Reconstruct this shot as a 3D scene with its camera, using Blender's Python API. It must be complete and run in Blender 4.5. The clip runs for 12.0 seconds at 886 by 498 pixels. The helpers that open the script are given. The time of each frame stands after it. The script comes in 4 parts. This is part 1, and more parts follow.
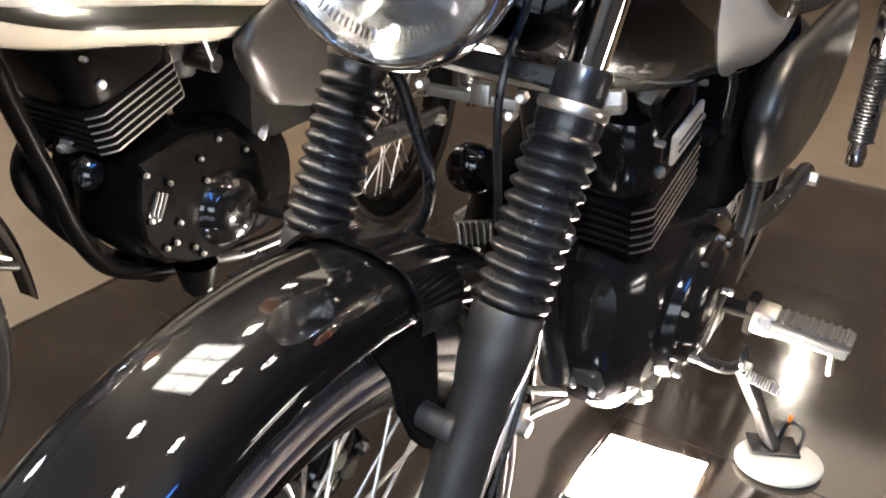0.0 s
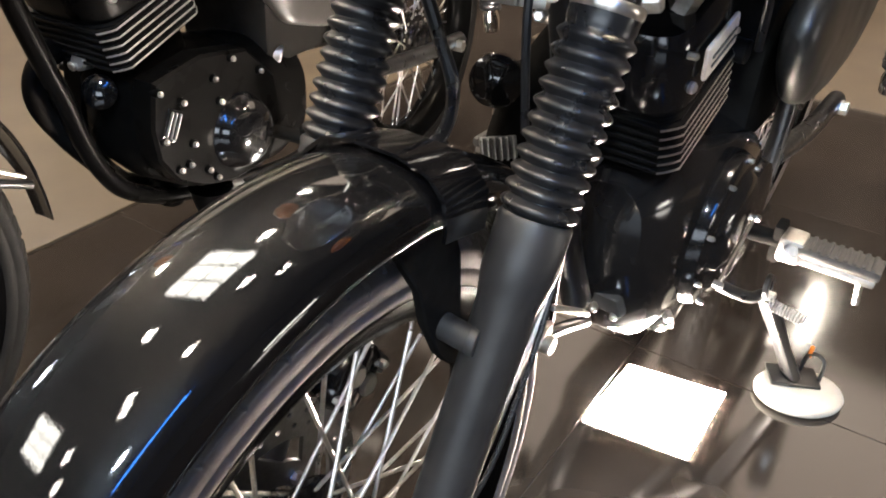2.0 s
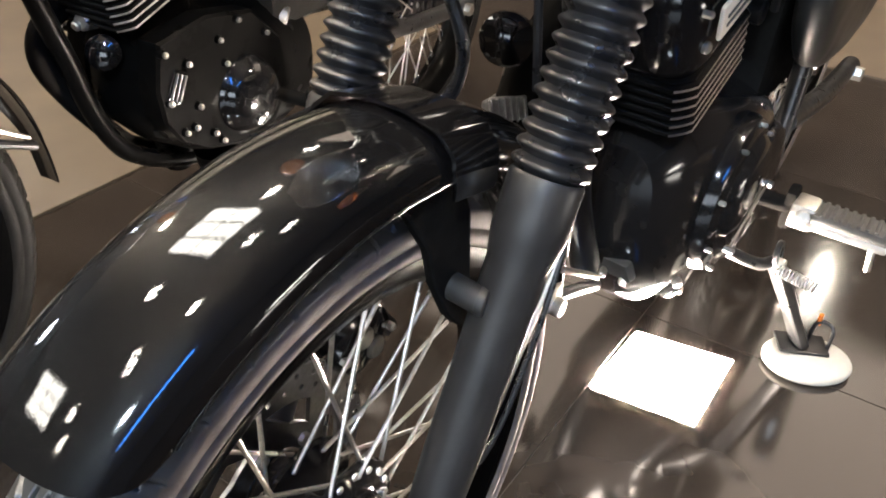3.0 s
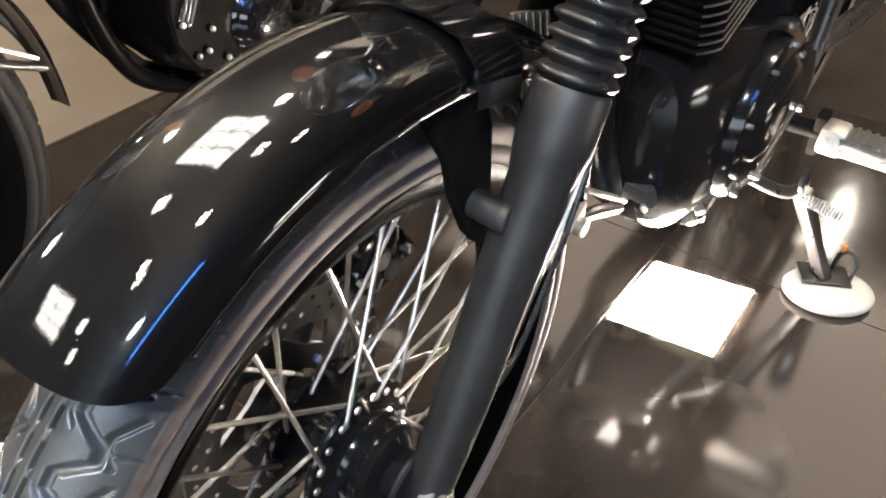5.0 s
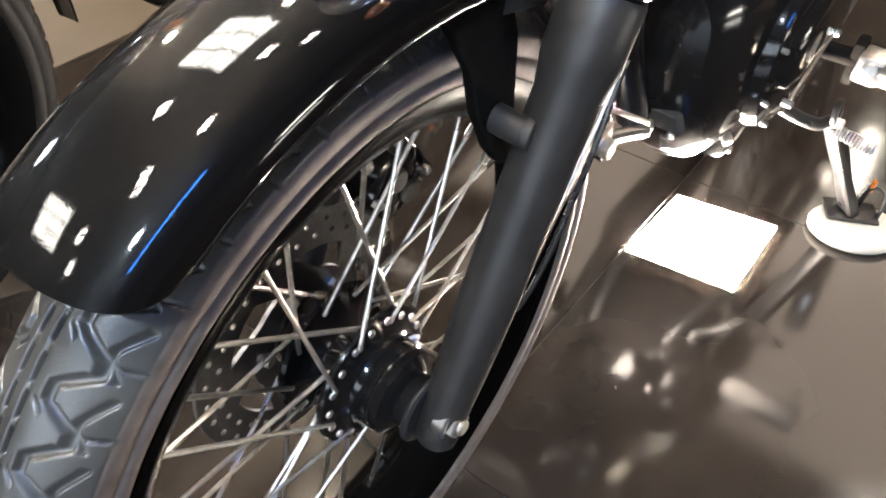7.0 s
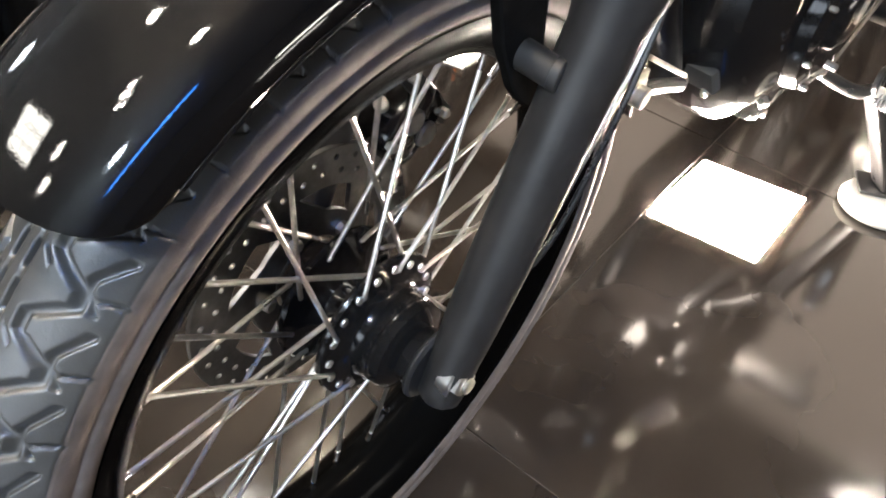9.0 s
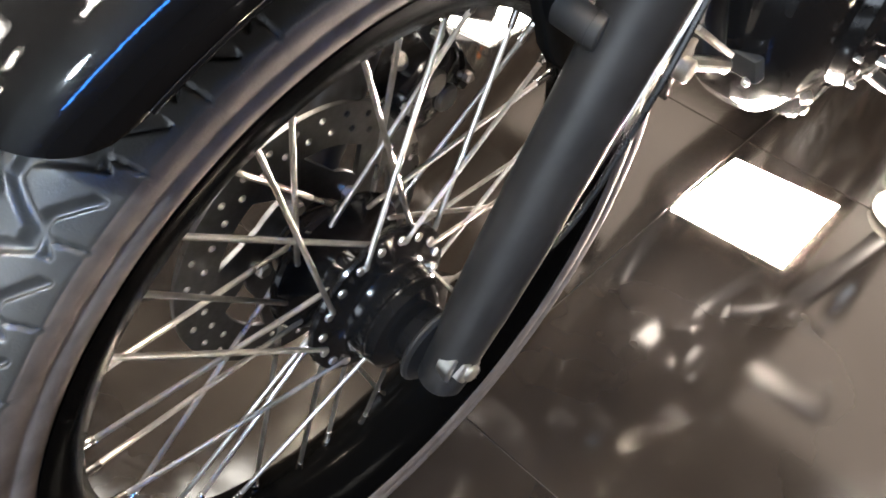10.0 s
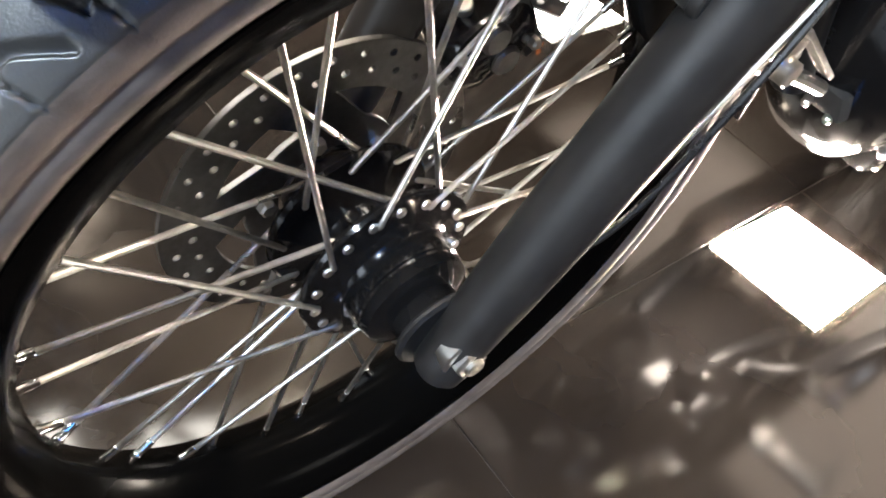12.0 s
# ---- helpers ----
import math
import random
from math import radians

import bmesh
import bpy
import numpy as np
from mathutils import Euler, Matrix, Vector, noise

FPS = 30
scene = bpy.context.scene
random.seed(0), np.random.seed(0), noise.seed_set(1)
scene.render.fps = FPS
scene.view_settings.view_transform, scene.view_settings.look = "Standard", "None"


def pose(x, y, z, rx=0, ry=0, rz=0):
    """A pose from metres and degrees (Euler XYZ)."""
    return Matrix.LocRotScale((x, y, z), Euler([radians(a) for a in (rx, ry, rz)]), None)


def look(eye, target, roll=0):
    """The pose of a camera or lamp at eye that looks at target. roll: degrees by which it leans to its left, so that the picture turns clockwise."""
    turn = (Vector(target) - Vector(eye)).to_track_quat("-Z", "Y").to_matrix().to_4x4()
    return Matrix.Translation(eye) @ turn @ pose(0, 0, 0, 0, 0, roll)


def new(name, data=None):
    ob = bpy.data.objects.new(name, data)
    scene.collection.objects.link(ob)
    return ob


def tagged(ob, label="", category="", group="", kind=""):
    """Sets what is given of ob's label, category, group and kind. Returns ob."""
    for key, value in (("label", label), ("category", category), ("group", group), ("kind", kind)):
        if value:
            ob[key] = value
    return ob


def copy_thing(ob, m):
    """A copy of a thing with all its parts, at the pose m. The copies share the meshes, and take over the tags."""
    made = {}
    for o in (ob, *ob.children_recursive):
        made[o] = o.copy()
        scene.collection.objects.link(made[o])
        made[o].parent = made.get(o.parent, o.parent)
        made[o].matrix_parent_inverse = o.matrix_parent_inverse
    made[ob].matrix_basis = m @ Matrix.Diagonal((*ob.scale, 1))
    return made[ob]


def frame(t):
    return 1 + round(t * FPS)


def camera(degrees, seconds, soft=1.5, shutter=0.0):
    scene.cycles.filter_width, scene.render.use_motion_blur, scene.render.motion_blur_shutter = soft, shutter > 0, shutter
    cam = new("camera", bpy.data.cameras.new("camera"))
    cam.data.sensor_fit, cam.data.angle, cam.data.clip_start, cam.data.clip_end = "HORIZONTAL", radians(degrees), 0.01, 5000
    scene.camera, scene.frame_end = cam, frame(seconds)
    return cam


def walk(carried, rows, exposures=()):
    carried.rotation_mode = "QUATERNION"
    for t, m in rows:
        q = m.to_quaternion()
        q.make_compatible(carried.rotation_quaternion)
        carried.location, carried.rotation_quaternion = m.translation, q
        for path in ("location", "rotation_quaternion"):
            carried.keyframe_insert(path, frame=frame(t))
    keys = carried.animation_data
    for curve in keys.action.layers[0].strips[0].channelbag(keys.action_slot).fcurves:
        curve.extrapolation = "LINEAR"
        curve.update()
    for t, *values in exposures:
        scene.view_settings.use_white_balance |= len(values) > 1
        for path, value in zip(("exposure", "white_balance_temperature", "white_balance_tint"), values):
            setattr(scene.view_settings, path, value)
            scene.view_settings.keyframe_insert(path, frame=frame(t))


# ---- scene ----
cam = camera(57.00, 12.0, soft=1.9)
PATH = [
    (0, 0.2976, 0.3051, 0.8693, 62.17, -1.56, 122.96),
    (0.5, 0.296, 0.301, 0.86, 61.07, -1.62, 123.24),
    (1, 0.295, 0.2993, 0.8543, 60.26, -1.52, 123.48),
    (1.5, 0.2972, 0.2982, 0.8496, 59.07, -1.61, 123.71),
    (2, 0.2945, 0.2967, 0.8419, 57.89, -1.48, 124.09),
    (2.5, 0.2918, 0.2948, 0.8363, 56.93, -1.45, 124.33),
    (3, 0.2931, 0.2934, 0.8316, 55.77, -1.49, 124.59),
    (5, 0.2908, 0.2883, 0.8105, 51.4, -1.04, 125.53),
    (5.5, 0.2902, 0.287, 0.8034, 50.27, -0.98, 125.8),
    (6, 0.2896, 0.2861, 0.7995, 49.39, -0.98, 126.08),
    (6.5, 0.2878, 0.2838, 0.793, 48.28, -1.02, 126.43),
    (7, 0.2844, 0.2807, 0.7874, 46.96, -1.16, 126.95),
    (9, 0.268, 0.2694, 0.7581, 43.98, -2.73, 129.83),
    (9.5, 0.2577, 0.2635, 0.7385, 43.33, -3.62, 131.41),
    (10, 0.2476, 0.2561, 0.7182, 42.98, -4.98, 133.47),
    (10.5, 0.2396, 0.2483, 0.7032, 42.52, -6.64, 135.9),
    (11, 0.2337, 0.2432, 0.6915, 42.25, -7.97, 137.73),
    (11.5, 0.2279, 0.2393, 0.679, 41.95, -10.07, 140.35),
    (12, 0.2258, 0.2365, 0.6616, 41.7, -11.99, 142.7),
]
walk(cam, [(row[0], pose(*row[1:])) for row in PATH])

# ---- light and room ----
world = bpy.data.worlds.new("room_air")
scene.world = world
world.use_nodes = True
world.node_tree.nodes["Background"].inputs["Color"].default_value = (0.5, 0.42, 0.34, 1)
world.node_tree.nodes["Background"].inputs["Strength"].default_value = 0.08
scene.view_settings.exposure = 1.5


# ---- materials ----
def material(name, color, rough=0.5, metal=0.0, coat=0.0, grain=0.0, grain_scale=60.0, dust=0.0, dust_color=(0.3, 0.27, 0.23), dust_scale=9.0,
             bump=0.0, bump_scale=200.0, rough_var=0.0, spec=0.5, haze=0.0):
    """A principled surface with colour grain, dust or wear patches, gloss variation and fine relief, in metres of the thing."""
    mat = bpy.data.materials.new(name)
    mat.use_nodes = True
    nt = mat.node_tree
    b = nt.nodes["Principled BSDF"]
    b.inputs["Base Color"].default_value = (*color, 1)
    b.inputs["Roughness"].default_value = rough
    b.inputs["Metallic"].default_value = metal
    b.inputs["Specular IOR Level"].default_value = spec
    if coat:
        b.inputs["Coat Weight"].default_value = coat
        b.inputs["Coat Roughness"].default_value = 0.03
    tc = nt.nodes.new("ShaderNodeTexCoord")

    def noise_at(scale, detail=4.0):
        n = nt.nodes.new("ShaderNodeTexNoise")
        n.inputs["Scale"].default_value = scale
        n.inputs["Detail"].default_value = detail
        nt.links.new(tc.outputs["Object"], n.inputs["Vector"])
        return n.outputs["Fac"]

    def ranged(fac, a, b_, lo, hi):
        r = nt.nodes.new("ShaderNodeMapRange")
        for key, value in (("From Min", a), ("From Max", b_), ("To Min", lo), ("To Max", hi)):
            r.inputs[key].default_value = value
        nt.links.new(fac, r.inputs["Value"])
        return r.outputs["Result"]

    def mix(fac, one, two, blend="MIX"):
        m = nt.nodes.new("ShaderNodeMix")
        m.data_type, m.blend_type = "RGBA", blend
        if isinstance(fac, float):
            m.inputs[0].default_value = fac
        else:
            nt.links.new(fac, m.inputs[0])
        for slot, v in ((6, one), (7, two)):
            if isinstance(v, tuple):
                m.inputs[slot].default_value = (*v, 1)
            else:
                nt.links.new(v, m.inputs[slot])
        return m.outputs[2]

    tone = color
    if grain:
        g = ranged(noise_at(grain_scale), 0.3, 0.7, 0.0, 1.0)
        tone = mix(g, tuple(c * (1 - grain) for c in color), tuple(min(1, c * (1 + grain)) for c in color))
    if dust:
        d = ranged(noise_at(dust_scale, 6.0), 0.45, 0.75, 0.0, dust)
        tone = mix(d, tone, dust_color)
    if tone is not color:
        nt.links.new(tone, b.inputs["Base Color"])
    if rough_var:
        nt.links.new(ranged(noise_at(dust_scale * 2.3, 5.0), 0.3, 0.7, max(0.02, rough - rough_var), min(1, rough + rough_var)), b.inputs["Roughness"])
    if haze:
        nt.links.new(ranged(noise_at(16.0, 8.0), 0.35, 0.75, 0.03, 0.03 + haze), b.inputs["Coat Roughness"])
        cn = nt.nodes.new("ShaderNodeBump")
        cn.inputs["Strength"].default_value = 0.016
        cn.inputs["Distance"].default_value = 0.001
        nt.links.new(noise_at(700.0, 2.0), cn.inputs["Height"])
        nt.links.new(cn.outputs["Normal"], b.inputs["Coat Normal"])
    if bump:
        bn = nt.nodes.new("ShaderNodeBump")
        bn.inputs["Strength"].default_value = bump
        bn.inputs["Distance"].default_value = 0.001
        nt.links.new(noise_at(bump_scale, 3.0), bn.inputs["Height"])
        nt.links.new(bn.outputs["Normal"], b.inputs["Normal"])
    return mat


def glow(name, color, strength):
    mat = bpy.data.materials.new(name)
    mat.use_nodes = True
    b = mat.node_tree.nodes["Principled BSDF"]
    b.inputs["Base Color"].default_value = (0.8, 0.8, 0.8, 1)
    b.inputs["Emission Color"].default_value = (*color, 1)
    b.inputs["Emission Strength"].default_value = strength
    return mat


M_PAINT = material("gloss_black_paint", (0.0025, 0.0025, 0.0028), 0.25, coat=1.0, spec=0.04, bump=0.2, bump_scale=1600, haze=0.04)
M_FRAME = material("frame_black_enamel", (0.009, 0.009, 0.0095), 0.32, rough_var=0.06, dust=0.03, dust_scale=25)
M_SATIN = material("satin_black_leg", (0.019, 0.0178, 0.0175), 0.42, spec=0.42, grain=0.2, rough_var=0.06, bump=0.06, bump_scale=900, dust=0.03, dust_scale=20)
M_RIM = material("gloss_black_rim", (0.0022, 0.0022, 0.0022), 0.2, spec=0.018, rough_var=0.03)
M_BLACK = material("flat_black_stay", (0.009, 0.0085, 0.008), 0.9, grain=0.2, spec=0.0, bump=0.05, bump_scale=800)
M_MATTE = material("matte_dark_plastic", (0.035, 0.033, 0.031), 0.52, grain=0.15, grain_scale=120, bump=0.1, bump_scale=1200)
M_RUBBER = material("black_rubber", (0.008, 0.008, 0.009), 0.3, grain=0.3, grain_scale=80, rough_var=0.06, bump=0.05, bump_scale=700, dust=0.03, dust_scale=25)
# Black rubber of the sidewall marks, also paints shade on the second bike's tyres.
M_TYRE_SHADE_MARKS = material("shaded_tyre_and_mark_rubber", (0.009, 0.0086, 0.008), 0.6, spec=0.1, grain=0.2, grain_scale=45, bump=0.15, bump_scale=900)
M_TYRE = material("tyre_rubber", (0.029, 0.0287, 0.0277), 0.38, spec=0.9, grain=0.3, grain_scale=45, dust=0.5, dust_color=(0.08, 0.08, 0.076), dust_scale=19, bump=0.15, bump_scale=900)
M_SIDEWALL = material("dusty_tyre_sidewall", (0.125, 0.107, 0.098), 0.8, spec=0.06, grain=0.25, grain_scale=60, dust=0.6, dust_color=(0.2, 0.172, 0.156), dust_scale=14, bump=0.12, bump_scale=800)
M_CHROME = material("chrome", (0.85, 0.84, 0.82), 0.07, metal=1.0, rough_var=0.03)
M_STEEL = material("bright_steel", (0.68, 0.65, 0.6), 0.34, metal=1.0, grain=0.15, grain_scale=150, rough_var=0.08)
M_DISC = material("brushed_disc_steel", (0.26, 0.255, 0.25), 0.34, metal=1.0, grain=0.12, grain_scale=200, rough_var=0.1)
M_ALLOY = material("cast_alloy", (0.5, 0.48, 0.45), 0.4, metal=1.0, grain=0.15, grain_scale=90, bump=0.15, bump_scale=900)
M_ENGINE = material("black_engine_paint", (0.0085, 0.0078, 0.0077), 0.13, coat=0.16, rough_var=0.04, bump=0.12, bump_scale=60, dust=0.012, dust_scale=30, spec=0.26)
# Darker copy of the engine paint: shade on the second bike, put into colour.
M_ENGINE_SHADED = material("shaded_black_engine", (0.0026, 0.0025, 0.0024), 0.3, grain=0.2, spec=0.02, rough_var=0.06, bump=0.1, bump_scale=700)
M_FIN = material("cast_black_fin", (0.007, 0.0067, 0.0063), 0.5, grain=0.2, spec=0.04, bump=0.1, bump_scale=900)
M_FIN_EDGE = material("machined_fin_edge", (0.46, 0.44, 0.42), 0.3, metal=1.0, grain=0.15, grain_scale=120)
M_CREAM = material("cream_paint", (0.36, 0.33, 0.275), 0.18, coat=0.5, grain=0.04, grain_scale=12)
M_OLIVE = material("dark_olive_paint", (0.02, 0.019, 0.014), 0.22, coat=0.4, grain=0.1, grain_scale=20)
M_SILVER = material("pale_silver_paint", (0.78, 0.75, 0.7), 0.35, coat=0.5, grain=0.04, grain_scale=14)
M_COVER = material("dark_side_cover", (0.017, 0.0158, 0.0145), 0.35, spec=0.38, grain=0.15, grain_scale=90, rough_var=0.05)
M_BADGE = material("cream_badge_plate", (0.8, 0.68, 0.54), 0.5, grain=0.08, grain_scale=70)
M_WHITE = material("white_plastic", (0.56, 0.53, 0.47), 0.45, grain=0.06, grain_scale=40, dust=0.2, dust_color=(0.4, 0.36, 0.3), dust_scale=18)
M_PEG = material("worn_grey_rubber", (0.045, 0.042, 0.039), 0.6, grain=0.2, grain_scale=90, bump=0.1, bump_scale=900)
M_AMBER = material("amber_plastic", (0.75, 0.2, 0.03), 0.2, grain=0.1)
M_FLOOR = material("dark_polished_tile", (0.022, 0.0174, 0.0143), 0.1, grain=0.2, grain_scale=4, rough_var=0.025, dust=0.12, dust_color=(0.055, 0.045, 0.039), dust_scale=3.5, spec=0.58)
M_GROUT = material("tile_joint", (0.05, 0.042, 0.036), 0.4, grain=0.2, grain_scale=60)
M_CARPET = material("beige_tile", (0.07, 0.052, 0.034), 0.5, grain=0.12, grain_scale=8, dust=0.2, dust_color=(0.092, 0.071, 0.048), dust_scale=2.5)
M_WALL = material("brown_wall", (0.04, 0.029, 0.0215), 0.7, grain=0.15, grain_scale=3)
M_CEIL = material("dark_ceiling", (0.05, 0.044, 0.04), 0.8, grain=0.15, grain_scale=2)
M_REFLECT = material("lamp_reflector", (0.36, 0.37, 0.385), 0.2, metal=1.0, rough_var=0.05)
M_LENS = bpy.data.materials.new("clear_lens")
M_LENS.use_nodes = True
lens_nt = M_LENS.node_tree
lens_nt.nodes.remove(lens_nt.nodes["Principled BSDF"])
lens_mix, lens_clear, lens_gloss = (lens_nt.nodes.new(kind_) for kind_ in ("ShaderNodeMixShader", "ShaderNodeBsdfTransparent", "ShaderNodeBsdfGlossy"))
lens_mix.inputs[0].default_value = 0.1
lens_gloss.inputs["Roughness"].default_value = 0.05
lens_nt.links.new(lens_clear.outputs[0], lens_mix.inputs[1])
lens_nt.links.new(lens_gloss.outputs[0], lens_mix.inputs[2])
lens_nt.links.new(lens_mix.outputs[0], lens_nt.nodes["Material Output"].inputs["Surface"])
M_PANEL = glow("lit_floor_panel", (1.0, 0.86, 0.74), 290.0)
M_PANEL_DIM = glow("dimmer_floor_panel", (1.0, 0.9, 0.8), 22.0)
M_CEIL_LED = glow("ceiling_led_diffuser", (1.0, 0.95, 0.86), 9.0)
M_SPOT = glow("spot_led", (1.0, 0.9, 0.77), 140.0)
M_SCONCE = glow("wall_light_diffuser", (1.0, 0.9, 0.74), 70.0)
M_LIGHT_BOX = glow("light_box_diffuser", (1.0, 0.95, 0.87), 16.0)
M_SCONCE_COOL = glow("cool_wall_light_diffuser", (0.85, 0.93, 1.0), 40.0)
M_WINDOW = glow("evening_window", (0.76, 0.87, 1.0), 3.2)
M_BACK_LED = glow("luminous_ceiling_diffuser", (1.0, 0.8, 0.635), 1.0)
M_COOL = glow("cool_led_diffuser", (0.8, 0.91, 1.0), 260.0)
M_BLUE = glow("blue_led_strip", (0.03, 0.24, 1.0), 17.0)


# ---- mesh tools ----
def finish(name, bm, mat, parent=None, label="", smooth=35.0, recalc=True):
    if recalc:
        bmesh.ops.recalc_face_normals(bm, faces=bm.faces[:])
    me = bpy.data.meshes.new(name)
    bm.to_mesh(me)
    bm.free()
    me.materials.append(mat)
    if smooth:
        me.shade_smooth()
        me.set_sharp_from_angle(angle=radians(smooth))
    ob = new(name, me)
    if parent is not None:
        ob.parent = parent
    if label:
        ob["label"] = label
    return ob


def part(name, bm, mat, parent, label="", smooth=35.0):
    return finish(name, bm, mat, parent, label, smooth)


def share(name, data, parent, m=None):
    """One more object on the same mesh."""
    ob = new(name, data)
    ob.parent = parent
    if m is not None:
        ob.matrix_basis = m
    return ob


def frame_to(a, b):
    """A matrix whose z axis runs from a to b, with its origin in a."""
    a, b = Vector(a), Vector(b)
    return Matrix.Translation(a) @ (b - a).to_track_quat("Z", "Y").to_matrix().to_4x4()


def lathe(bm, profile, m=Matrix(), seg=32, closed=False):
    """Turns a profile of (radius, height) round the local z axis."""
    rings = []
    for r, h in profile:
        if r < 1e-6:
            rings.append([bm.verts.new(m @ Vector((0, 0, h)))])
        else:
            rings.append([bm.verts.new(m @ Vector((r * math.cos(k * math.tau / seg), r * math.sin(k * math.tau / seg), h))) for k in range(seg)])
    pairs = list(zip(rings, rings[1:]))
    if closed:
        pairs.append((rings[-1], rings[0]))
    for a, b in pairs:
        for k in range(seg):
            q = [a[k % len(a)], a[(k + 1) % len(a)], b[(k + 1) % len(b)], b[k % len(b)]]
            q = list(dict.fromkeys(q))
            if len(q) > 2:
                bm.faces.new(q)
    return bm


def rod(bm, a, b, r, r2=None, seg=12, bevel=0.0):
    a, b = Vector(a), Vector(b)
    length = (b - a).length
    r2 = r if r2 is None else r2
    if bevel:
        prof = [(0, 0), (r - bevel, 0), (r, bevel), (r2, length - bevel), (r2 - bevel, length), (0, length)]
    else:
        prof = [(0, 0), (r, 0), (r2, length), (0, length)]
    return lathe(bm, prof, frame_to(a, b), seg)


def bend(points, steps=8):
    """A smooth line through the points."""
    p = [Vector(q) for q in points]
    p = [2 * p[0] - p[1], *p, 2 * p[-1] - p[-2]]
    out = []
    for i in range(1, len(p) - 2):
        for k in range(steps):
            t = k / steps
            a, b, c, d = p[i - 1:i + 3]
            out.append(0.5 * (2 * b + (c - a) * t + (2 * a - 5 * b + 4 * c - d) * t * t + (3 * b - a - 3 * c + d) * t ** 3))
    out.append(p[-2])
    return out


def tube(bm, points, r, seg=10, steps=8, taper=None):
    line = bend(points, steps) if len(points) > 2 else [Vector(q) for q in points]
    side, rings = None, []
    for i, q in enumerate(line):
        along = (line[min(i + 1, len(line) - 1)] - line[max(i - 1, 0)]).normalized()
        if side is None:
            side = along.orthogonal().normalized()
        side = (side - along * side.dot(along)).normalized()
        up = along.cross(side)
        rad = r if taper is None else r + (taper - r) * i / (len(line) - 1)
        rings.append([bm.verts.new(q + rad * (math.cos(k * math.tau / seg) * side + math.sin(k * math.tau / seg) * up)) for k in range(seg)])
    for a, b in zip(rings, rings[1:]):
        for k in range(seg):
            bm.faces.new((a[k], a[(k + 1) % seg], b[(k + 1) % seg], b[k]))
    bm.faces.new(rings[0][::-1])
    bm.faces.new(rings[-1])
    return bm


def block(bm, size, m=Matrix(), bevel=0.003, steps=2):
    made = bmesh.ops.create_cube(bm, size=1.0)["verts"]
    bmesh.ops.scale(bm, vec=size, verts=made)
    if bevel:
        edges = list({e for v in made for e in v.link_edges})
        got = bmesh.ops.bevel(bm, geom=edges, offset=bevel, segments=steps, affect="EDGES", profile=0.6)
        made = list({v for f in got["faces"] for v in f.verts} | {v for v in made if v.is_valid})
    bmesh.ops.transform(bm, matrix=m, verts=made)
    return bm


def loft(bm, rings, cap=True, ring_closed=True):
    rows = [[bm.verts.new(Vector(q)) for q in ring] for ring in rings]
    n = len(rows[0])
    for a, b in zip(rows, rows[1:]):
        for k in range(n if ring_closed else n - 1):
            bm.faces.new((a[k], a[(k + 1) % n], b[(k + 1) % n], b[k]))
    if cap:
        bm.faces.new(rows[0][::-1])
        bm.faces.new(rows[-1])
    return bm


def plate(outlines, thick, m=Matrix(), bevel=0.0006):
    """A flat sheet in the local xy plane, with the first outline as its edge and the others as holes."""
    cu = bpy.data.curves.new("sheet", "CURVE")
    cu.dimensions, cu.fill_mode, cu.extrude, cu.bevel_depth, cu.bevel_resolution = "2D", "BOTH", thick / 2, bevel, 0
    for line in outlines:
        sp = cu.splines.new("POLY")
        sp.points.add(len(line) - 1)
        for q, (x, y) in zip(sp.points, line):
            q.co = (x, y, 0, 1)
        sp.use_cyclic_u = True
    ob = bpy.data.objects.new("sheet", cu)
    scene.collection.objects.link(ob)
    me = bpy.data.meshes.new_from_object(ob.evaluated_get(bpy.context.evaluated_depsgraph_get()))
    bpy.data.objects.remove(ob)
    bpy.data.curves.remove(cu)
    bm = bmesh.new()
    bm.from_mesh(me)
    bpy.data.meshes.remove(me)
    bmesh.ops.remove_doubles(bm, verts=bm.verts[:], dist=0.00002)
    bmesh.ops.transform(bm, matrix=m, verts=bm.verts[:])
    return bm


def ring_line(r, n, x=0.0, y=0.0, turn=0.0):
    return [(x + r * math.cos(k * math.tau / n + turn), y + r * math.sin(k * math.tau / n + turn)) for k in range(n)]


def hexagon(bm, a, b, r, chamfer=0.0015):
    length = (Vector(b) - Vector(a)).length
    lathe(bm, [(0, 0), (r, 0), (r, length - chamfer), (r - chamfer, length), (0, length)], frame_to(a, b), 6)
    return bm


def empty(name):
    ob = new(name)
    ob.empty_display_size = 0.1
    return ob


# ---- room ----
TILE, TILE_X, TILE_Y = 0.64, -0.13, -0.012
bm = bmesh.new()
block(bm, (11, 10, 0.1), pose(-0.5, 0, -0.0512), 0)
FLOOR = tagged(finish("floor", bm, M_GROUT, None, smooth=0), "dark polished floor tiles with fine pale joints", "floor", kind="structure")
bm = bmesh.new()
block(bm, (6.7, 2.6, 0.02), pose(1.65, -2.35, -0.003), 0.003)
tagged(finish("floor_walkway", bm, M_CARPET, None, smooth=0), "pale beige tiled walkway beside the dark floor", "floor", kind="structure")
bm = bmesh.new()
block(bm, (3.2, 3.4, 0.02), pose(-3.7, 0.76, -0.004), 0.003)
tagged(finish("floor_back", bm, M_CARPET, None, smooth=0), "pale beige tiled floor behind the motorcycles", "floor", kind="structure")
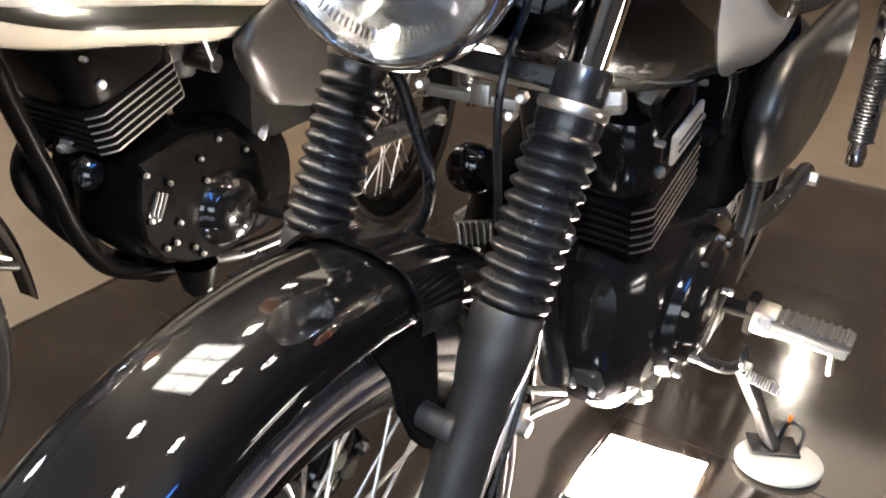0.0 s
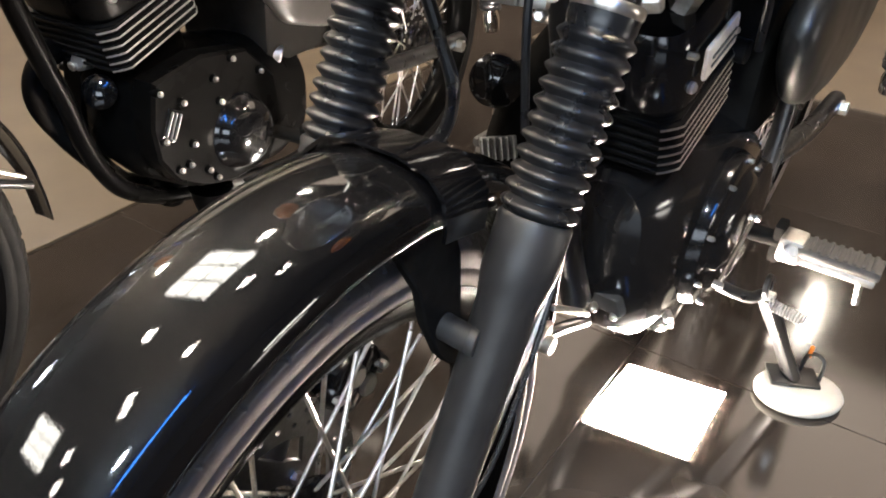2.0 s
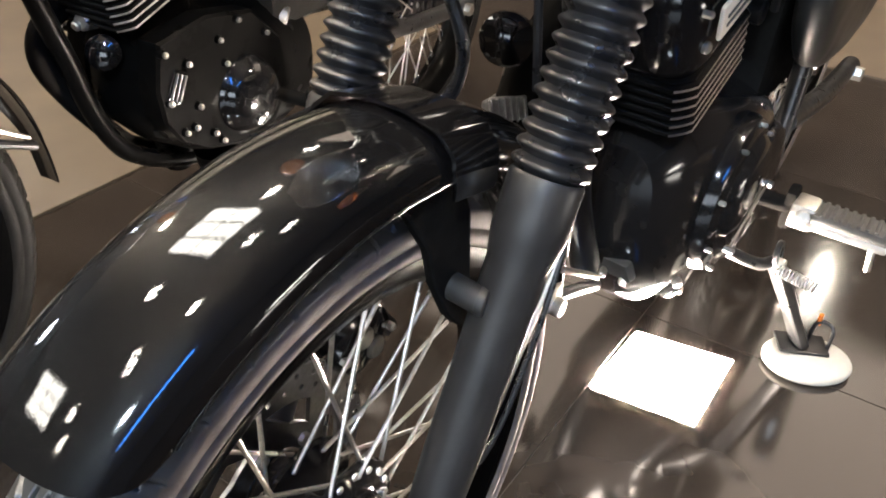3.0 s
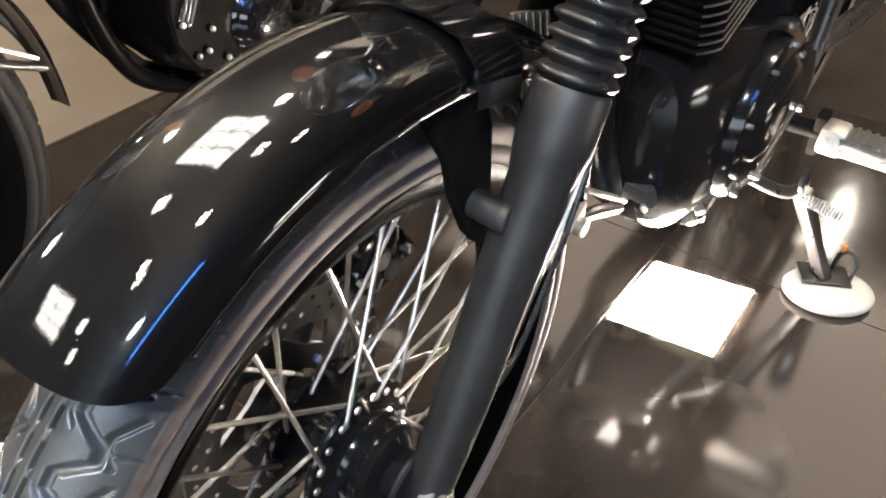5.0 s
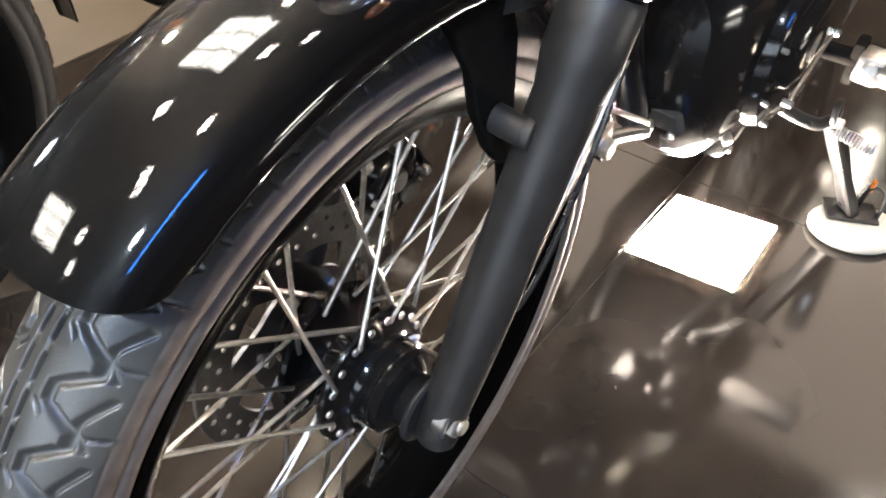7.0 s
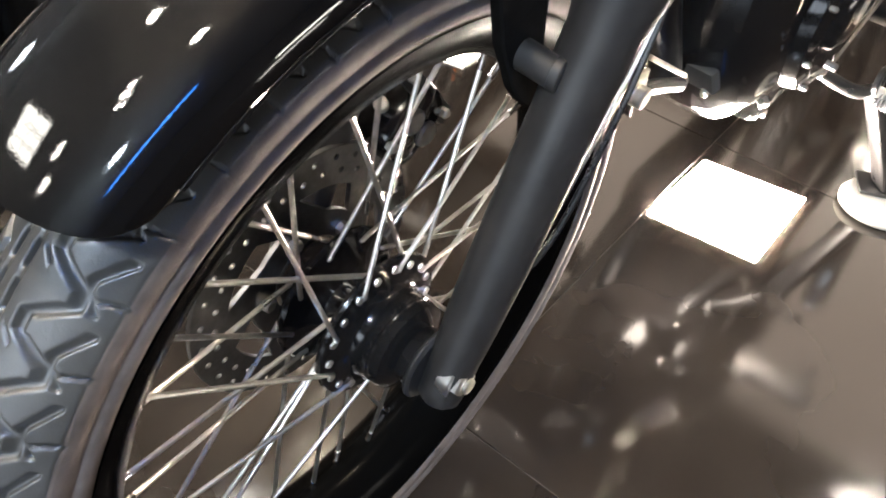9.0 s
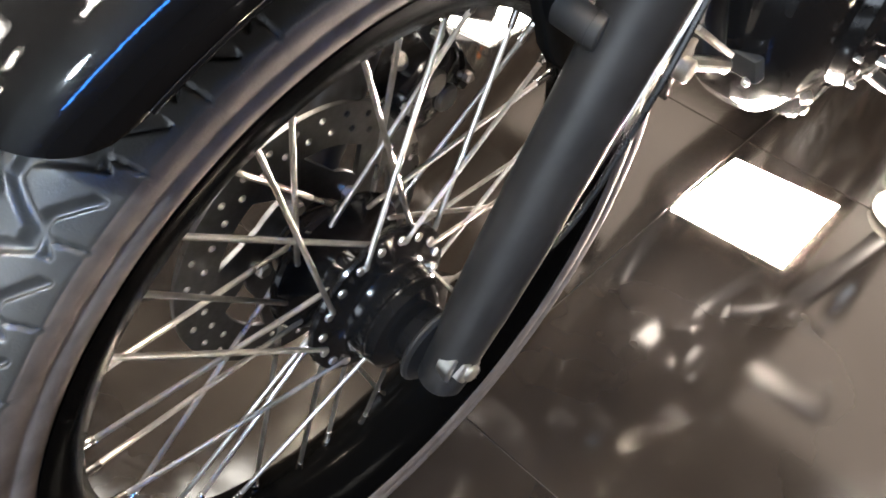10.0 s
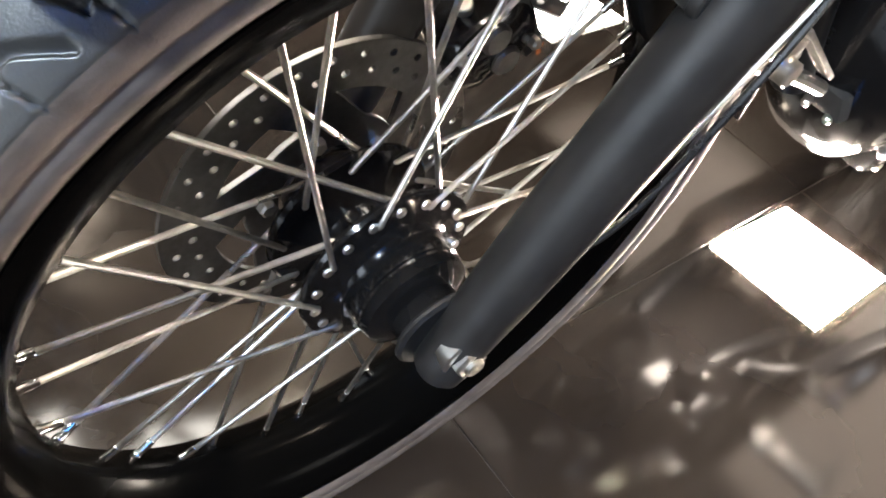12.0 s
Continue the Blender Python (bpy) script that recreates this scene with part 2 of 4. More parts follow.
for nm_, size, at in (("wall_north", (11.2, 0.1, 3.1), (-0.5, 5.05, 1.5)), ("wall_south", (11.2, 0.1, 3.1), (-0.5, -5.05, 1.5)),
                      ("wall_east", (0.1, 10, 3.1), (5.05, 0, 1.5)), ("wall_west", (0.1, 10, 3.1), (-5.25, 0, 1.5))):
    bm = bmesh.new()
    block(bm, size, pose(*at), 0)
    tagged(finish(nm_, bm, M_WALL, None, smooth=0), "plain dark brown painted showroom wall", "wall", kind="structure")
bm = bmesh.new()
block(bm, (11.2, 10.2, 0.1), pose(-0.5, 0, 3.1), 0)
tagged(finish("ceiling", bm, M_CEIL, None, smooth=0), "dark painted showroom ceiling", "ceiling", kind="structure")

# ---- motorcycle ----
HUB_Z, RAKE, LEG_Y = 0.296, math.atan(0.396), 0.0785
FORK_UP = Vector((-math.sin(RAKE), 0, math.cos(RAKE)))
FORK_AHEAD = Vector((math.cos(RAKE), 0, math.sin(RAKE)))


def fork(s, y, ahead=0.0):
    """A point s metres up the fork leg from the axle."""
    return Vector((0, y * (1 + 0.22 * s) + 0.01 * s, HUB_Z)) + FORK_UP * s + FORK_AHEAD * ahead


def groove(distance, width, depth):
    """Depth of a rounded groove at a distance from its middle line."""
    q = abs(distance) / width
    return depth * (1 - q * q) if q < 1 else 0.0


def tyre_mesh(r_out, r_bead, half, name, parent, m, steps):
    """A road tyre: crown with winding grooves, notched shoulders and stepped sidewalls."""
    section = []
    crown = 140 if steps > 600 else 60
    for k in range(crown + 1):
        y = -half * 1.02 + 2.04 * half * k / crown
        section.append((y, r_out - 0.023 * (abs(y) / (1.02 * half)) ** 2.2, True))
    d = r_out - 0.023 - r_bead
    wall = [(1.04, 0.97), (1.05, 0.92), (1.045, 0.7), (1.025, 0.68), (1.022, 0.64), (1.04, 0.62), (1.03, 0.48), (0.995, 0.4), (0.93, 0.33), (0.8, 0.22), (0.73, 0.13), (0.7, 0.1), (0.64, 0.05), (0.58, 0.0)]
    right = [(half * a, r_bead + d * b, False) for a, b in wall]
    left = [(-y, r, False) for y, r, _ in right[::-1]]
    section = left + section + right
    verts, faces = [], []
    n = len(section)
    period = 50
    for i in range(steps):
        ang = i * math.tau / steps
        turn = ang / math.tau * period
        for y, r, tread in section:
            a = abs(y)
            if tread:
                own = turn + (0.5 if y > 0 else 0.0)
                wave = 2 * abs(2 * (own % 1.0) - 1) - 1
                slope = 0.0 if abs(wave) > 0.6 else 1.7 * 4 * 0.0066 / (math.tau * r_out / period)
                wave = 1.7 * max(-0.6, min(0.6, wave))
                cut = groove((a - (0.0205 + 0.0066 * wave)) / math.sqrt(1 + slope * slope), 0.003, 0.0034)
                dash = 1.0 if (own * 2) % 1.0 < 0.72 else 0.2
                cut = max(cut, groove(a - 0.0042, 0.0018, 0.0038) * dash)
                zig = abs((own + 0.3) % 1.0 - 0.5) * 4 - 1
                cut = max(cut, groove(a - (0.0312 + 0.0036 * max(-0.75, min(0.75, zig)) / 0.75), 0.0021, 0.0032) * (1.0 if (own + 0.1) % 1.0 < 0.78 else 0.0))
                if a > 0.029:
                    cut = max(cut, groove(((own + 0.42) % 1.0 - 0.5 - (a - 0.033) * 9) * 0.037, 0.0012, 0.0028))
                if 0.008 < a < 0.0135:
                    cut = max(cut, groove(((own + 0.2) % 1.0 - 0.5) * 0.038 + (a - 0.01) * 1.2, 0.0012, 0.0026))
                r = r - cut
            elif a > half * 1.03 and r > r_out - 0.028:
                if abs((turn + (0.5 if y > 0 else 0.0) + 0.38) % 1.0 - 0.5) < 0.035:
                    r = r - 0.002
            verts.append(m @ Vector((r * math.cos(ang), r * math.sin(ang), y)))
    for i in range(steps):
        j = (i + 1) % steps
        for k in range(n - 1):
            faces.append((i * n + k, i * n + k + 1, j * n + k + 1, j * n + k))
    me = bpy.data.meshes.new(name)
    me.from_pydata([tuple(v) for v in verts], [], faces)
    me.materials.append(M_TYRE)
    me.materials.append(M_SIDEWALL)
    lug = len(left) - 1, n - len(right)
    me.polygons.foreach_set("material_index", [0 if lug[0] <= k < lug[1] else 1 for i in range(steps) for k in range(n - 1)])
    me.shade_smooth()
    me.set_sharp_from_angle(angle=radians(85))
    ob = new(name, me)
    ob.parent = parent
    return ob


def spoke_between(a, b, elbow):
    """A steel spoke with its bent head in the hub flange."""
    bm = bmesh.new()
    a, b = Vector(a), Vector(b)
    tube(bm, [a + Vector((0, 0, elbow)), a + (b - a) * 0.004, a + (b - a) * 0.03], 0.00185, 8, 4)
    rod(bm, a + (b - a) * 0.028, b, 0.00185, seg=8)
    return bm


def wheel(bike, name, x, r_out=0.296, disc=True):
    """Wire wheel; its local z axis is the axle, pointing to the left."""
    axle = Matrix.Translation((x, 0, HUB_Z)) @ Matrix(((1, 0, 0, 0), (0, 0, 1, 0), (0, 1, 0, 0), (0, 0, 0, 1)))   # local (u, v, w): ahead, up, left
    # hub barrel with two flanges
    bm = bmesh.new()
    lathe(bm, [(0.0, -0.058), (0.03, -0.058), (0.034, -0.045), (0.05, -0.034), (0.0565, -0.0315), (0.057, -0.029), (0.055, -0.0265), (0.036, -0.023), (0.026, -0.017), (0.025, -0.003), (0.03, 0.004),
               (0.044, 0.0085), (0.0585, 0.0095), (0.0595, 0.012), (0.0585, 0.0145), (0.042, 0.0165), (0.0375, 0.02), (0.036, 0.022), (0.0355, 0.034), (0.0345, 0.035), (0.0345, 0.0365), (0.0355, 0.0375), (0.0345, 0.044), (0.029, 0.047), (0.022, 0.05), (0.021, 0.058), (0.0, 0.058)], axle, 40)
    hub = part(name, bm, M_ENGINE, bike, "gloss black spoked wheel hub")
    tyre = tyre_mesh(r_out, 0.229, 0.038, "tyre", hub, axle, 1500 if disc else 400)
    bm = bmesh.new()
    rng = random.Random(5)
    for start in (70, 190, 310):
        a = start
        while a < start + 34:
            wide = rng.choice((0.9, 1.3, 1.6))
            if rng.random() < 0.82:
                for w in (1, -1):
                    block(bm, (0.0055, math.radians(wide) * 0.247, 0.0012), pose(0, 0, 0, 0, 0, a) @ Matrix.Translation((0.2502, 0, 0.0393 * w)) @ pose(0, 0, 0, 0, -5 * w, 0), 0.0002, 1)
            a += wide + 0.7
    tagged(part("raised_marks", bm, M_TYRE_SHADE_MARKS, tyre, smooth=0), "raised dark sidewall marks", kind="stuff")
    # rim with a dropped centre
    bm = bmesh.new()
    prof = [(0.2305, -0.0235), (0.2425, -0.0345), (0.2435, -0.0368), (0.235, -0.0358), (0.223, -0.0285), (0.2145, -0.0235), (0.2105, -0.016), (0.205, -0.0085), (0.203, 0.0),
            (0.205, 0.0085), (0.2105, 0.016), (0.2145, 0.0235), (0.223, 0.0285), (0.235, 0.0358), (0.2435, 0.0368), (0.2425, 0.0345), (0.2305, 0.0235), (0.215, 0.019), (0.208, 0.006), (0.208, -0.006), (0.215, -0.019)]
    lathe(bm, prof, axle, 120, closed=True)
    part("rim", bm, M_RIM, hub, "gloss black steel rim", smooth=50)
    # spokes: two sets on each flange, crossing
    for rim_w, sets in ((-0.006, ((25.5, -37.5, 0.049, 0.016, 0.005), (5.5, 37.0, 0.0545, 0.008, -0.005))), (-0.012, ((35.5, -38.0, 0.0475, -0.025, 0.005), (17.0, 33.0, 0.052, -0.033, -0.005)))):
        for first, swing, flange_r, flange_w, side in sets:
            data = None
            for k in range(9):
                if data is None:
                    a = Vector((flange_r * math.cos(radians(first + swing)), flange_r * math.sin(radians(first + swing)), flange_w))
                    b = Vector((0.2045 * math.cos(radians(first)), 0.2045 * math.sin(radians(first)), rim_w))
                    sp = part("spoke", spoke_between(a, b, -side), M_STEEL, hub)
                    sp.matrix_basis = axle
                    data = sp.data
                    away = (a - b).normalized()
                    bm = bmesh.new()
                    lathe(bm, [(0, -0.003), (0.0034, -0.003), (0.0034, 0.001), (0.0027, 0.002), (0.0027, 0.012), (0.0022, 0.013), (0, 0.013)], frame_to(b, b + away), 10)
                    ni = part("nipple", bm, M_CHROME, hub)
                    ni.matrix_basis = axle
                    nip = ni.data
                else:
                    share("spoke", data, hub, axle @ pose(0, 0, 0, 0, 0, 40 * k))
                    share("nipple", nip, hub, axle @ pose(0, 0, 0, 0, 0, 40 * k))
    # flange rivet heads
    bm = bmesh.new()
    lathe(bm, [(0, 0), (0.0035, 0), (0.003, 0.0016), (0, 0.002)], Matrix(), 10)
    head = bpy.data.meshes.new("spoke_head")
    bm.to_mesh(head)
    bm.free()
    head.materials.append(M_STEEL)
    for k in range(18):
        a = radians(5 + 20 * k)
        share("spoke_head", head, hub, axle @ Matrix.Translation((0.051 * math.cos(a), 0.051 * math.sin(a), 0.0150)))
    if disc:
        holes = []
        for k in range(30):
            a = k * math.tau / 30
            holes.append(ring_line(0.0030, 8, 0.1 * math.cos(a), 0.1 * math.sin(a)))
            holes.append(ring_line(0.0030, 8, 0.0885 * math.cos(a + 0.1), 0.0885 * math.sin(a + 0.1)))
        for k in range(5):
            a0 = k * math.tau / 5 + 0.25
            arc = [(0.077 * math.cos(a0 + q * 0.1), 0.077 * math.sin(a0 + q * 0.1)) for q in range(8)]
            arc += [(0.055 * math.cos(a0 + 0.95 - q * 0.12), 0.055 * math.sin(a0 + 0.95 - q * 0.12)) for q in range(5)]
            holes.append(arc)
        bm = plate([ring_line(0.1086, 96)] + holes + [ring_line(0.033, 40)], 0.0035, axle @ Matrix.Translation((0, 0, -0.06)), 0.0004)
        part("brake_disc", bm, M_DISC, hub, "drilled steel brake disc")
        bm = bmesh.new()
        hexagon(bm, (0.042, 0, -0.0585), (0.042, 0, -0.052), 0.006)
        bolt = part("disc_bolt", bm, M_STEEL, hub)
        bolt.matrix_basis = axle
        for k in range(1, 5):
            share("disc_bolt", bolt.data, hub, axle @ pose(0, 0, 0, 0, 0, 72 * k))
    return hub


def fender_skin(a0, a1, r_edge, r_crown, half, aside=0.0, steps=96, thick=0.0022, end_round=8.0, tail=8.0, tail_far=8.0):
    """An arched mudguard shell round the front wheel, from angle a0 to a1, with rolled edges and rounded ends."""
    cross = []
    m = 41
    for k in range(m):
        q = -1 + 2 * k / (m - 1)
        y = half * math.sin(q * math.pi / 2) if abs(q) < 1 else half * q
        lift = (1 - abs(q) ** 2.1)
        cross.append((y + aside, r_edge + (r_crown - r_edge) * lift, q))
    bm = bmesh.new()
    outer, inner = [], []
    for i in range(steps + 1):
        f = i / steps
        row_o, row_i = [], []
        for y, r, q in cross:
            lo = a0 + end_round * (1 - math.sqrt(max(0, 1 - abs(q) ** 2.5))) * 0.9
            hi = a1 - (tail if q > 0 else tail_far) * max(0.0, (abs(q) - 0.2) / 0.8) ** 0.45
            a = radians(lo + (hi - lo) * f)
            n = Vector((0, q * 1.1, 1)).normalized()
            for row, off in ((row_o, 0.0), (row_i, -thick)):
                rr, yy = r + off * n.z, y + off * n.y
                row.append(Vector((rr * math.cos(a), yy, HUB_Z + rr * math.sin(a))))
        outer.append(row_o)
        inner.append(row_i)
    vo = [[bm.verts.new(p) for p in row] for row in outer]
    vi = [[bm.verts.new(p) for p in row] for row in inner]
    for g, flip in ((vo, False), (vi, True)):
        for a, b in zip(g, g[1:]):
            for k in range(m - 1):
                q = (a[k], a[k + 1], b[k + 1], b[k])
                bm.faces.new(q[::-1] if flip else q)
    for i in range(steps):
        for k in (0, m - 1):
            bm.faces.new((vo[i][k], vo[i + 1][k], vi[i + 1][k], vi[i][k]))
    for i in (0, steps):
        for k in range(m - 1):
            bm.faces.new((vo[i][k], vo[i][k + 1], vi[i][k + 1], vi[i][k]))
    return bm


def fork_leg(bike, sign):
    y = LEG_Y * sign
    m = frame_to(fork(0, y), fork(1, y))
    bm = bmesh.new()
    lathe(bm, [(0, -0.021), (0.012, -0.021), (0.0155, -0.017), (0.0165, -0.008), (0.0172, 0.02), (0.0188, 0.05), (0.0202, 0.1), (0.0208, 0.2), (0.0212, 0.252), (0.0245, 0.27), (0.0252, 0.276), (0.0252, 0.311), (0.0235, 0.314), (0, 0.314)], m, 40)
    leg = part("fork_leg", bm, M_SATIN, bike, "satin black fork lower leg")
    # ribbed gaiter
    prof = [(0.0, 0.304), (0.0238, 0.304), (0.0245, 0.312)]
    ribs, s0, s1 = 11, 0.314, 0.434
    for k in range(ribs):
        a = s0 + (s1 - s0) * k / ribs
        h = (s1 - s0) / ribs
        big = 0.0265 - 0.0012 * k / ribs
        for q, r in ((0.0, 0.0211), (0.12, 0.0221), (0.3, big - 0.0012), (0.44, big - 0.0001), (0.52, big), (0.6, big - 0.0002), (0.76, big - 0.0016), (0.9, 0.0219)):
            prof.append((r, a + h * q))
    prof += [(0.0215, s1), (0.0225, s1 + 0.004), (0.0225, s1 + 0.012), (0.0, s1 + 0.012)]
    bm = bmesh.new()
    lathe(bm, prof, m, 40)
    part("gaiter", bm, M_RUBBER, leg, "ribbed black rubber fork gaiter", smooth=60)
    bm = bmesh.new()
    rod(bm, fork(0.44, y), fork(0.72, y), 0.0138, seg=32)
    part("stanchion", bm, M_CHROME, leg, "chromed fork tube")
    bm = bmesh.new()
    lathe(bm, [(0.0135, 0.452), (0.0178, 0.452), (0.0185, 0.454), (0.0185, 0.474), (0.0175, 0.476), (0.0135, 0.476)], m, 36)
    part("clamp_ring", bm, M_FRAME, leg)
    bm = bmesh.new()
    lathe(bm, [(0.014, 0.445), (0.0225, 0.445), (0.0238, 0.447), (0.0238, 0.451), (0.0225, 0.453), (0.014, 0.453)], m, 36)
    part("gaiter_band", bm, M_STEEL, leg, "bright steel band over the gaiter")
    return leg


def torso_ring(x, pts):
    return [Vector((x, py, pz)) for py, pz in pts]


def rounded(hy, z0, z1, n=20, power=3.0, yc=0.0):
    """A rounded box outline in y and z."""
    out = []
    for k in range(n):
        a = k * math.tau / n
        c, s = math.cos(a), math.sin(a)
        out.append((yc + hy * math.copysign(abs(c) ** (2 / power), c), (z0 + z1) / 2 + (z1 - z0) / 2 * math.copysign(abs(s) ** (2 / power), s)))
    return out


def chamfered(hx, hy, c):
    """An outline with cut corners, slightly eased."""
    out = []
    for sx, sy in ((1, 1), (-1, 1), (-1, -1), (1, -1)):
        a, b = (sx * hx, sy * (hy - c)), (sx * (hx - c), sy * hy)
        pair = (a, b) if sx * sy > 0 else (b, a)
        out += [pair[0], ((pair[0][0] * 0.7 + pair[1][0] * 0.3) + sx * 0.0008, (pair[0][1] * 0.7 + pair[1][1] * 0.3) + sy * 0.0008),
                ((pair[0][0] * 0.3 + pair[1][0] * 0.7) + sx * 0.0008, (pair[0][1] * 0.3 + pair[1][1] * 0.7) + sy * 0.0008), pair[1]]
    return out


def engine(bike):
    # crankcase, narrow at its nose
    bm = bmesh.new()
    rows = [(-0.425, 0.02, 0.37, 0.43), (-0.432, 0.045, 0.32, 0.46), (-0.46, 0.064, 0.262, 0.482), (-0.5, 0.074, 0.228, 0.49), (-0.56, 0.085, 0.22, 0.49), (-0.64, 0.095, 0.226, 0.475),
            (-0.74, 0.095, 0.235, 0.455), (-0.8, 0.08, 0.255, 0.43), (-0.815, 0.05, 0.285, 0.4)]
    loft(bm, [torso_ring(x, rounded(h, a, b, 32, 2.6, 0.02)) for x, h, a, b in rows])
    eng = part("engine", bm, M_ENGINE, bike, "gloss black single-cylinder engine")
    for sign in (1, -1):
        bm = bmesh.new()
        side = Matrix.Translation((-0.61, 0.02 + 0.06 * sign, 0.355)) @ pose(0, 0, 0, -90 * sign)
        lathe(bm, [(0, 0), (0.098, 0), (0.1, 0.004), (0.1, 0.02), (0.096, 0.03), (0.086, 0.036), (0.08, 0.037), (0.072, 0.046), (0.05, 0.052), (0.0, 0.054)], side, 56)
        cover = part("engine_cover", bm, M_ENGINE, eng, "glossy black round engine cover")
        bm = bmesh.new()
        side = Matrix.Translation((-0.73, 0.02 + 0.065 * sign, 0.325)) @ pose(0, 0, 0, -90 * sign)
        lathe(bm, [(0, 0), (0.08, 0), (0.08, 0.022), (0.074, 0.032), (0.06, 0.036), (0.03, 0.038), (0, 0.038)], side, 44)
        part("sprocket_cover", bm, M_ENGINE, eng)
        for k in range(9):
            a = radians(20 + 40 * k)
            c = Vector((-0.61 + 0.091 * math.cos(a), 0.02 + 0.09 * sign, 0.355 + 0.091 * math.sin(a)))
            bm = bmesh.new()
            hexagon(bm, c, c + Vector((0, 0.0095 * sign, 0)), 0.0031)
            part("cover_bolt", bm, M_DISC, eng)
    # gear linkage on the left side
    bm = bmesh.new()
    rod(bm, (-0.53, 0.135, 0.33), (-0.65, 0.135, 0.365), 0.0016, seg=10, bevel=0.0006)
    link = part("gear_linkage", bm, M_DISC, eng, "thin steel gear linkage")
    for p0, p1 in (((-0.53, 0.13, 0.33), (-0.53, 0.142, 0.33)), ((-0.65, 0.13, 0.365), (-0.65, 0.142, 0.365))):
        bm = bmesh.new()
        hexagon(bm, p0, p1, 0.0042)
        part("link_joint", bm, M_DISC, link)
    # front bracket and drain plug
    bm = bmesh.new()
    block(bm, (0.012, 0.046, 0.026), pose(-0.437, 0.04, 0.316, 10, 20, -14), 0.003)
    part("engine_bracket", bm, M_MATTE, eng)
    for y_ in (0.028, 0.052):
        bm = bmesh.new()
        hexagon(bm, (-0.437, y_, 0.306), (-0.426, y_ + 0.003, 0.303), 0.0042)
        part("bracket_bolt", bm, M_STEEL, eng)
    bm = bmesh.new()
    hexagon(bm, (-0.548, 0.083, 0.253), (-0.542, 0.09, 0.249), 0.0065)
    part("drain_plug", bm, M_ALLOY, eng)
    for sign in (1, -1):
        bm = bmesh.new()
        loft(bm, [[Vector((x, 0.02 + (y - 0.02) * sign, z)) for x, y in ring_line(r, 14, -0.585, 0.062)] for z, r in ((0.258, 0.034), (0.24, 0.03), (0.215, 0.023), (0.206, 0.019))])
        foot_ = part("crankcase_foot", bm, M_ENGINE, eng)
        bm = bmesh.new()
        c = Vector((-0.588, 0.02 + 0.06 * sign, 0.212))
        hexagon(bm, c - Vector((0, 0.006 * sign, 0)), c + Vector((0, 0.006 * sign, 0)), 0.0055)
        part("foot_bolt", bm, M_STEEL, foot_)
    # cylinder, leaning ahead, with cooling fins that have machined edges
    lean = Matrix.Translation((-0.507, 0.005, 0.513)) @ pose(0, 0, 0, 0, 18, 0)
    outline = chamfered(0.0805, 0.077, 0.017)
    bm = bmesh.new()
    loft(bm, [[lean @ Vector((x * 0.94, y * 0.94, z)) for x, y in outline] for z in (-0.004, 0.058)])
    part("fin_core", bm, M_FIN, eng, smooth=20)
    for k in range(6):
        z = 0.0108 * k
        bm = plate([outline], 0.0034, lean @ Matrix.Translation((0, 0, z)), 0.0004)
        fin = part("cooling_fin", bm, M_FIN, eng)
        for flank in ([q for q in outline if q[1] > 0.05], [q for q in outline if q[1] < -0.05]):
            bm = bmesh.new()
            loft(bm, [[lean @ Vector((x * f, y * f, z + dz)) for x, y in flank] for f, dz in ((0.995, -0.0013), (1.011, -0.0010), (1.011, 0.0010), (0.995, 0.0013))], cap=False, ring_closed=False)
            part("fin_edge", bm, M_FIN_EDGE, fin, "machined bare-metal fin edge", smooth=20)
    bm = bmesh.new()
    loft(bm, [[lean @ Vector((y, x, z)) for x, y in rounded(h * 0.95, -h, h, 28, 4.5)] for z, h in ((-0.05, 0.06), (0.055, 0.062), (0.06, 0.076), (0.068, 0.079), (0.13, 0.078), (0.145, 0.07), (0.15, 0.045), (0.151, 0.02))])
    part("cylinder", bm, M_ENGINE, eng)
    for sign in (1, -1):
        for dx, dz in ((-0.06, 0.085), (0.058, 0.128), (-0.055, 0.128)):
            bm = bmesh.new()
            c = lean @ Vector((dx, 0.07 * sign, dz))
            hexagon(bm, c, c + Vector((0, 0.010 * sign, 0)), 0.0036)
            part("head_bolt", bm, M_STEEL, eng)
    bm = bmesh.new()
    block(bm, (0.3, 0.17, 0.24), pose(-0.86, 0, 0.53), 0.02)
    part("airbox", bm, M_BLACK, eng, "black air box behind the engine")
    bm = bmesh.new()
    rod(bm, (-0.6, 0.0, 0.585), (-0.72, 0.0, 0.575), 0.03, seg=24, bevel=0.003)
    rod(bm, (-0.65, 0.0, 0.53), (-0.65, 0.0, 0.63), 0.024, seg=24, bevel=0.003)
    rod(bm, (-0.65, 0.02, 0.56), (-0.65, 0.075, 0.56), 0.014, seg=20, bevel=0.002)
    part("carburettor", bm, M_FRAME, eng, "dark grey carburettor")
    for sign in (1, -1):
        bm = bmesh.new()
        c = lean @ Vector((0.02, 0.045 * sign, 0.148))
        hexagon(bm, c, c + Vector((0.004, 0.01 * sign, 0.022)), 0.0135)
        part("valve_cap", bm, M_STEEL, eng, "bright hexagonal valve cap")
        bm = bmesh.new()
        a_ = lean @ Vector((-0.06, 0.06 * sign, 0.14))
        tube(bm, [a_, a_ + Vector((-0.02, 0.02 * sign, 0.012)), a_ + Vector((-0.06, 0.03 * sign, -0.02)), a_ + Vector((-0.1, 0.025 * sign, -0.09))], 0.005, 8)
        part("breather_hose", bm, M_RUBBER, eng)
    # badge plate on the cylinder's left side
    at = Matrix.Translation((-0.478, 0.085, 0.612)) @ pose(0, 0, 0, 0, 14, 0)
    bm = bmesh.new()
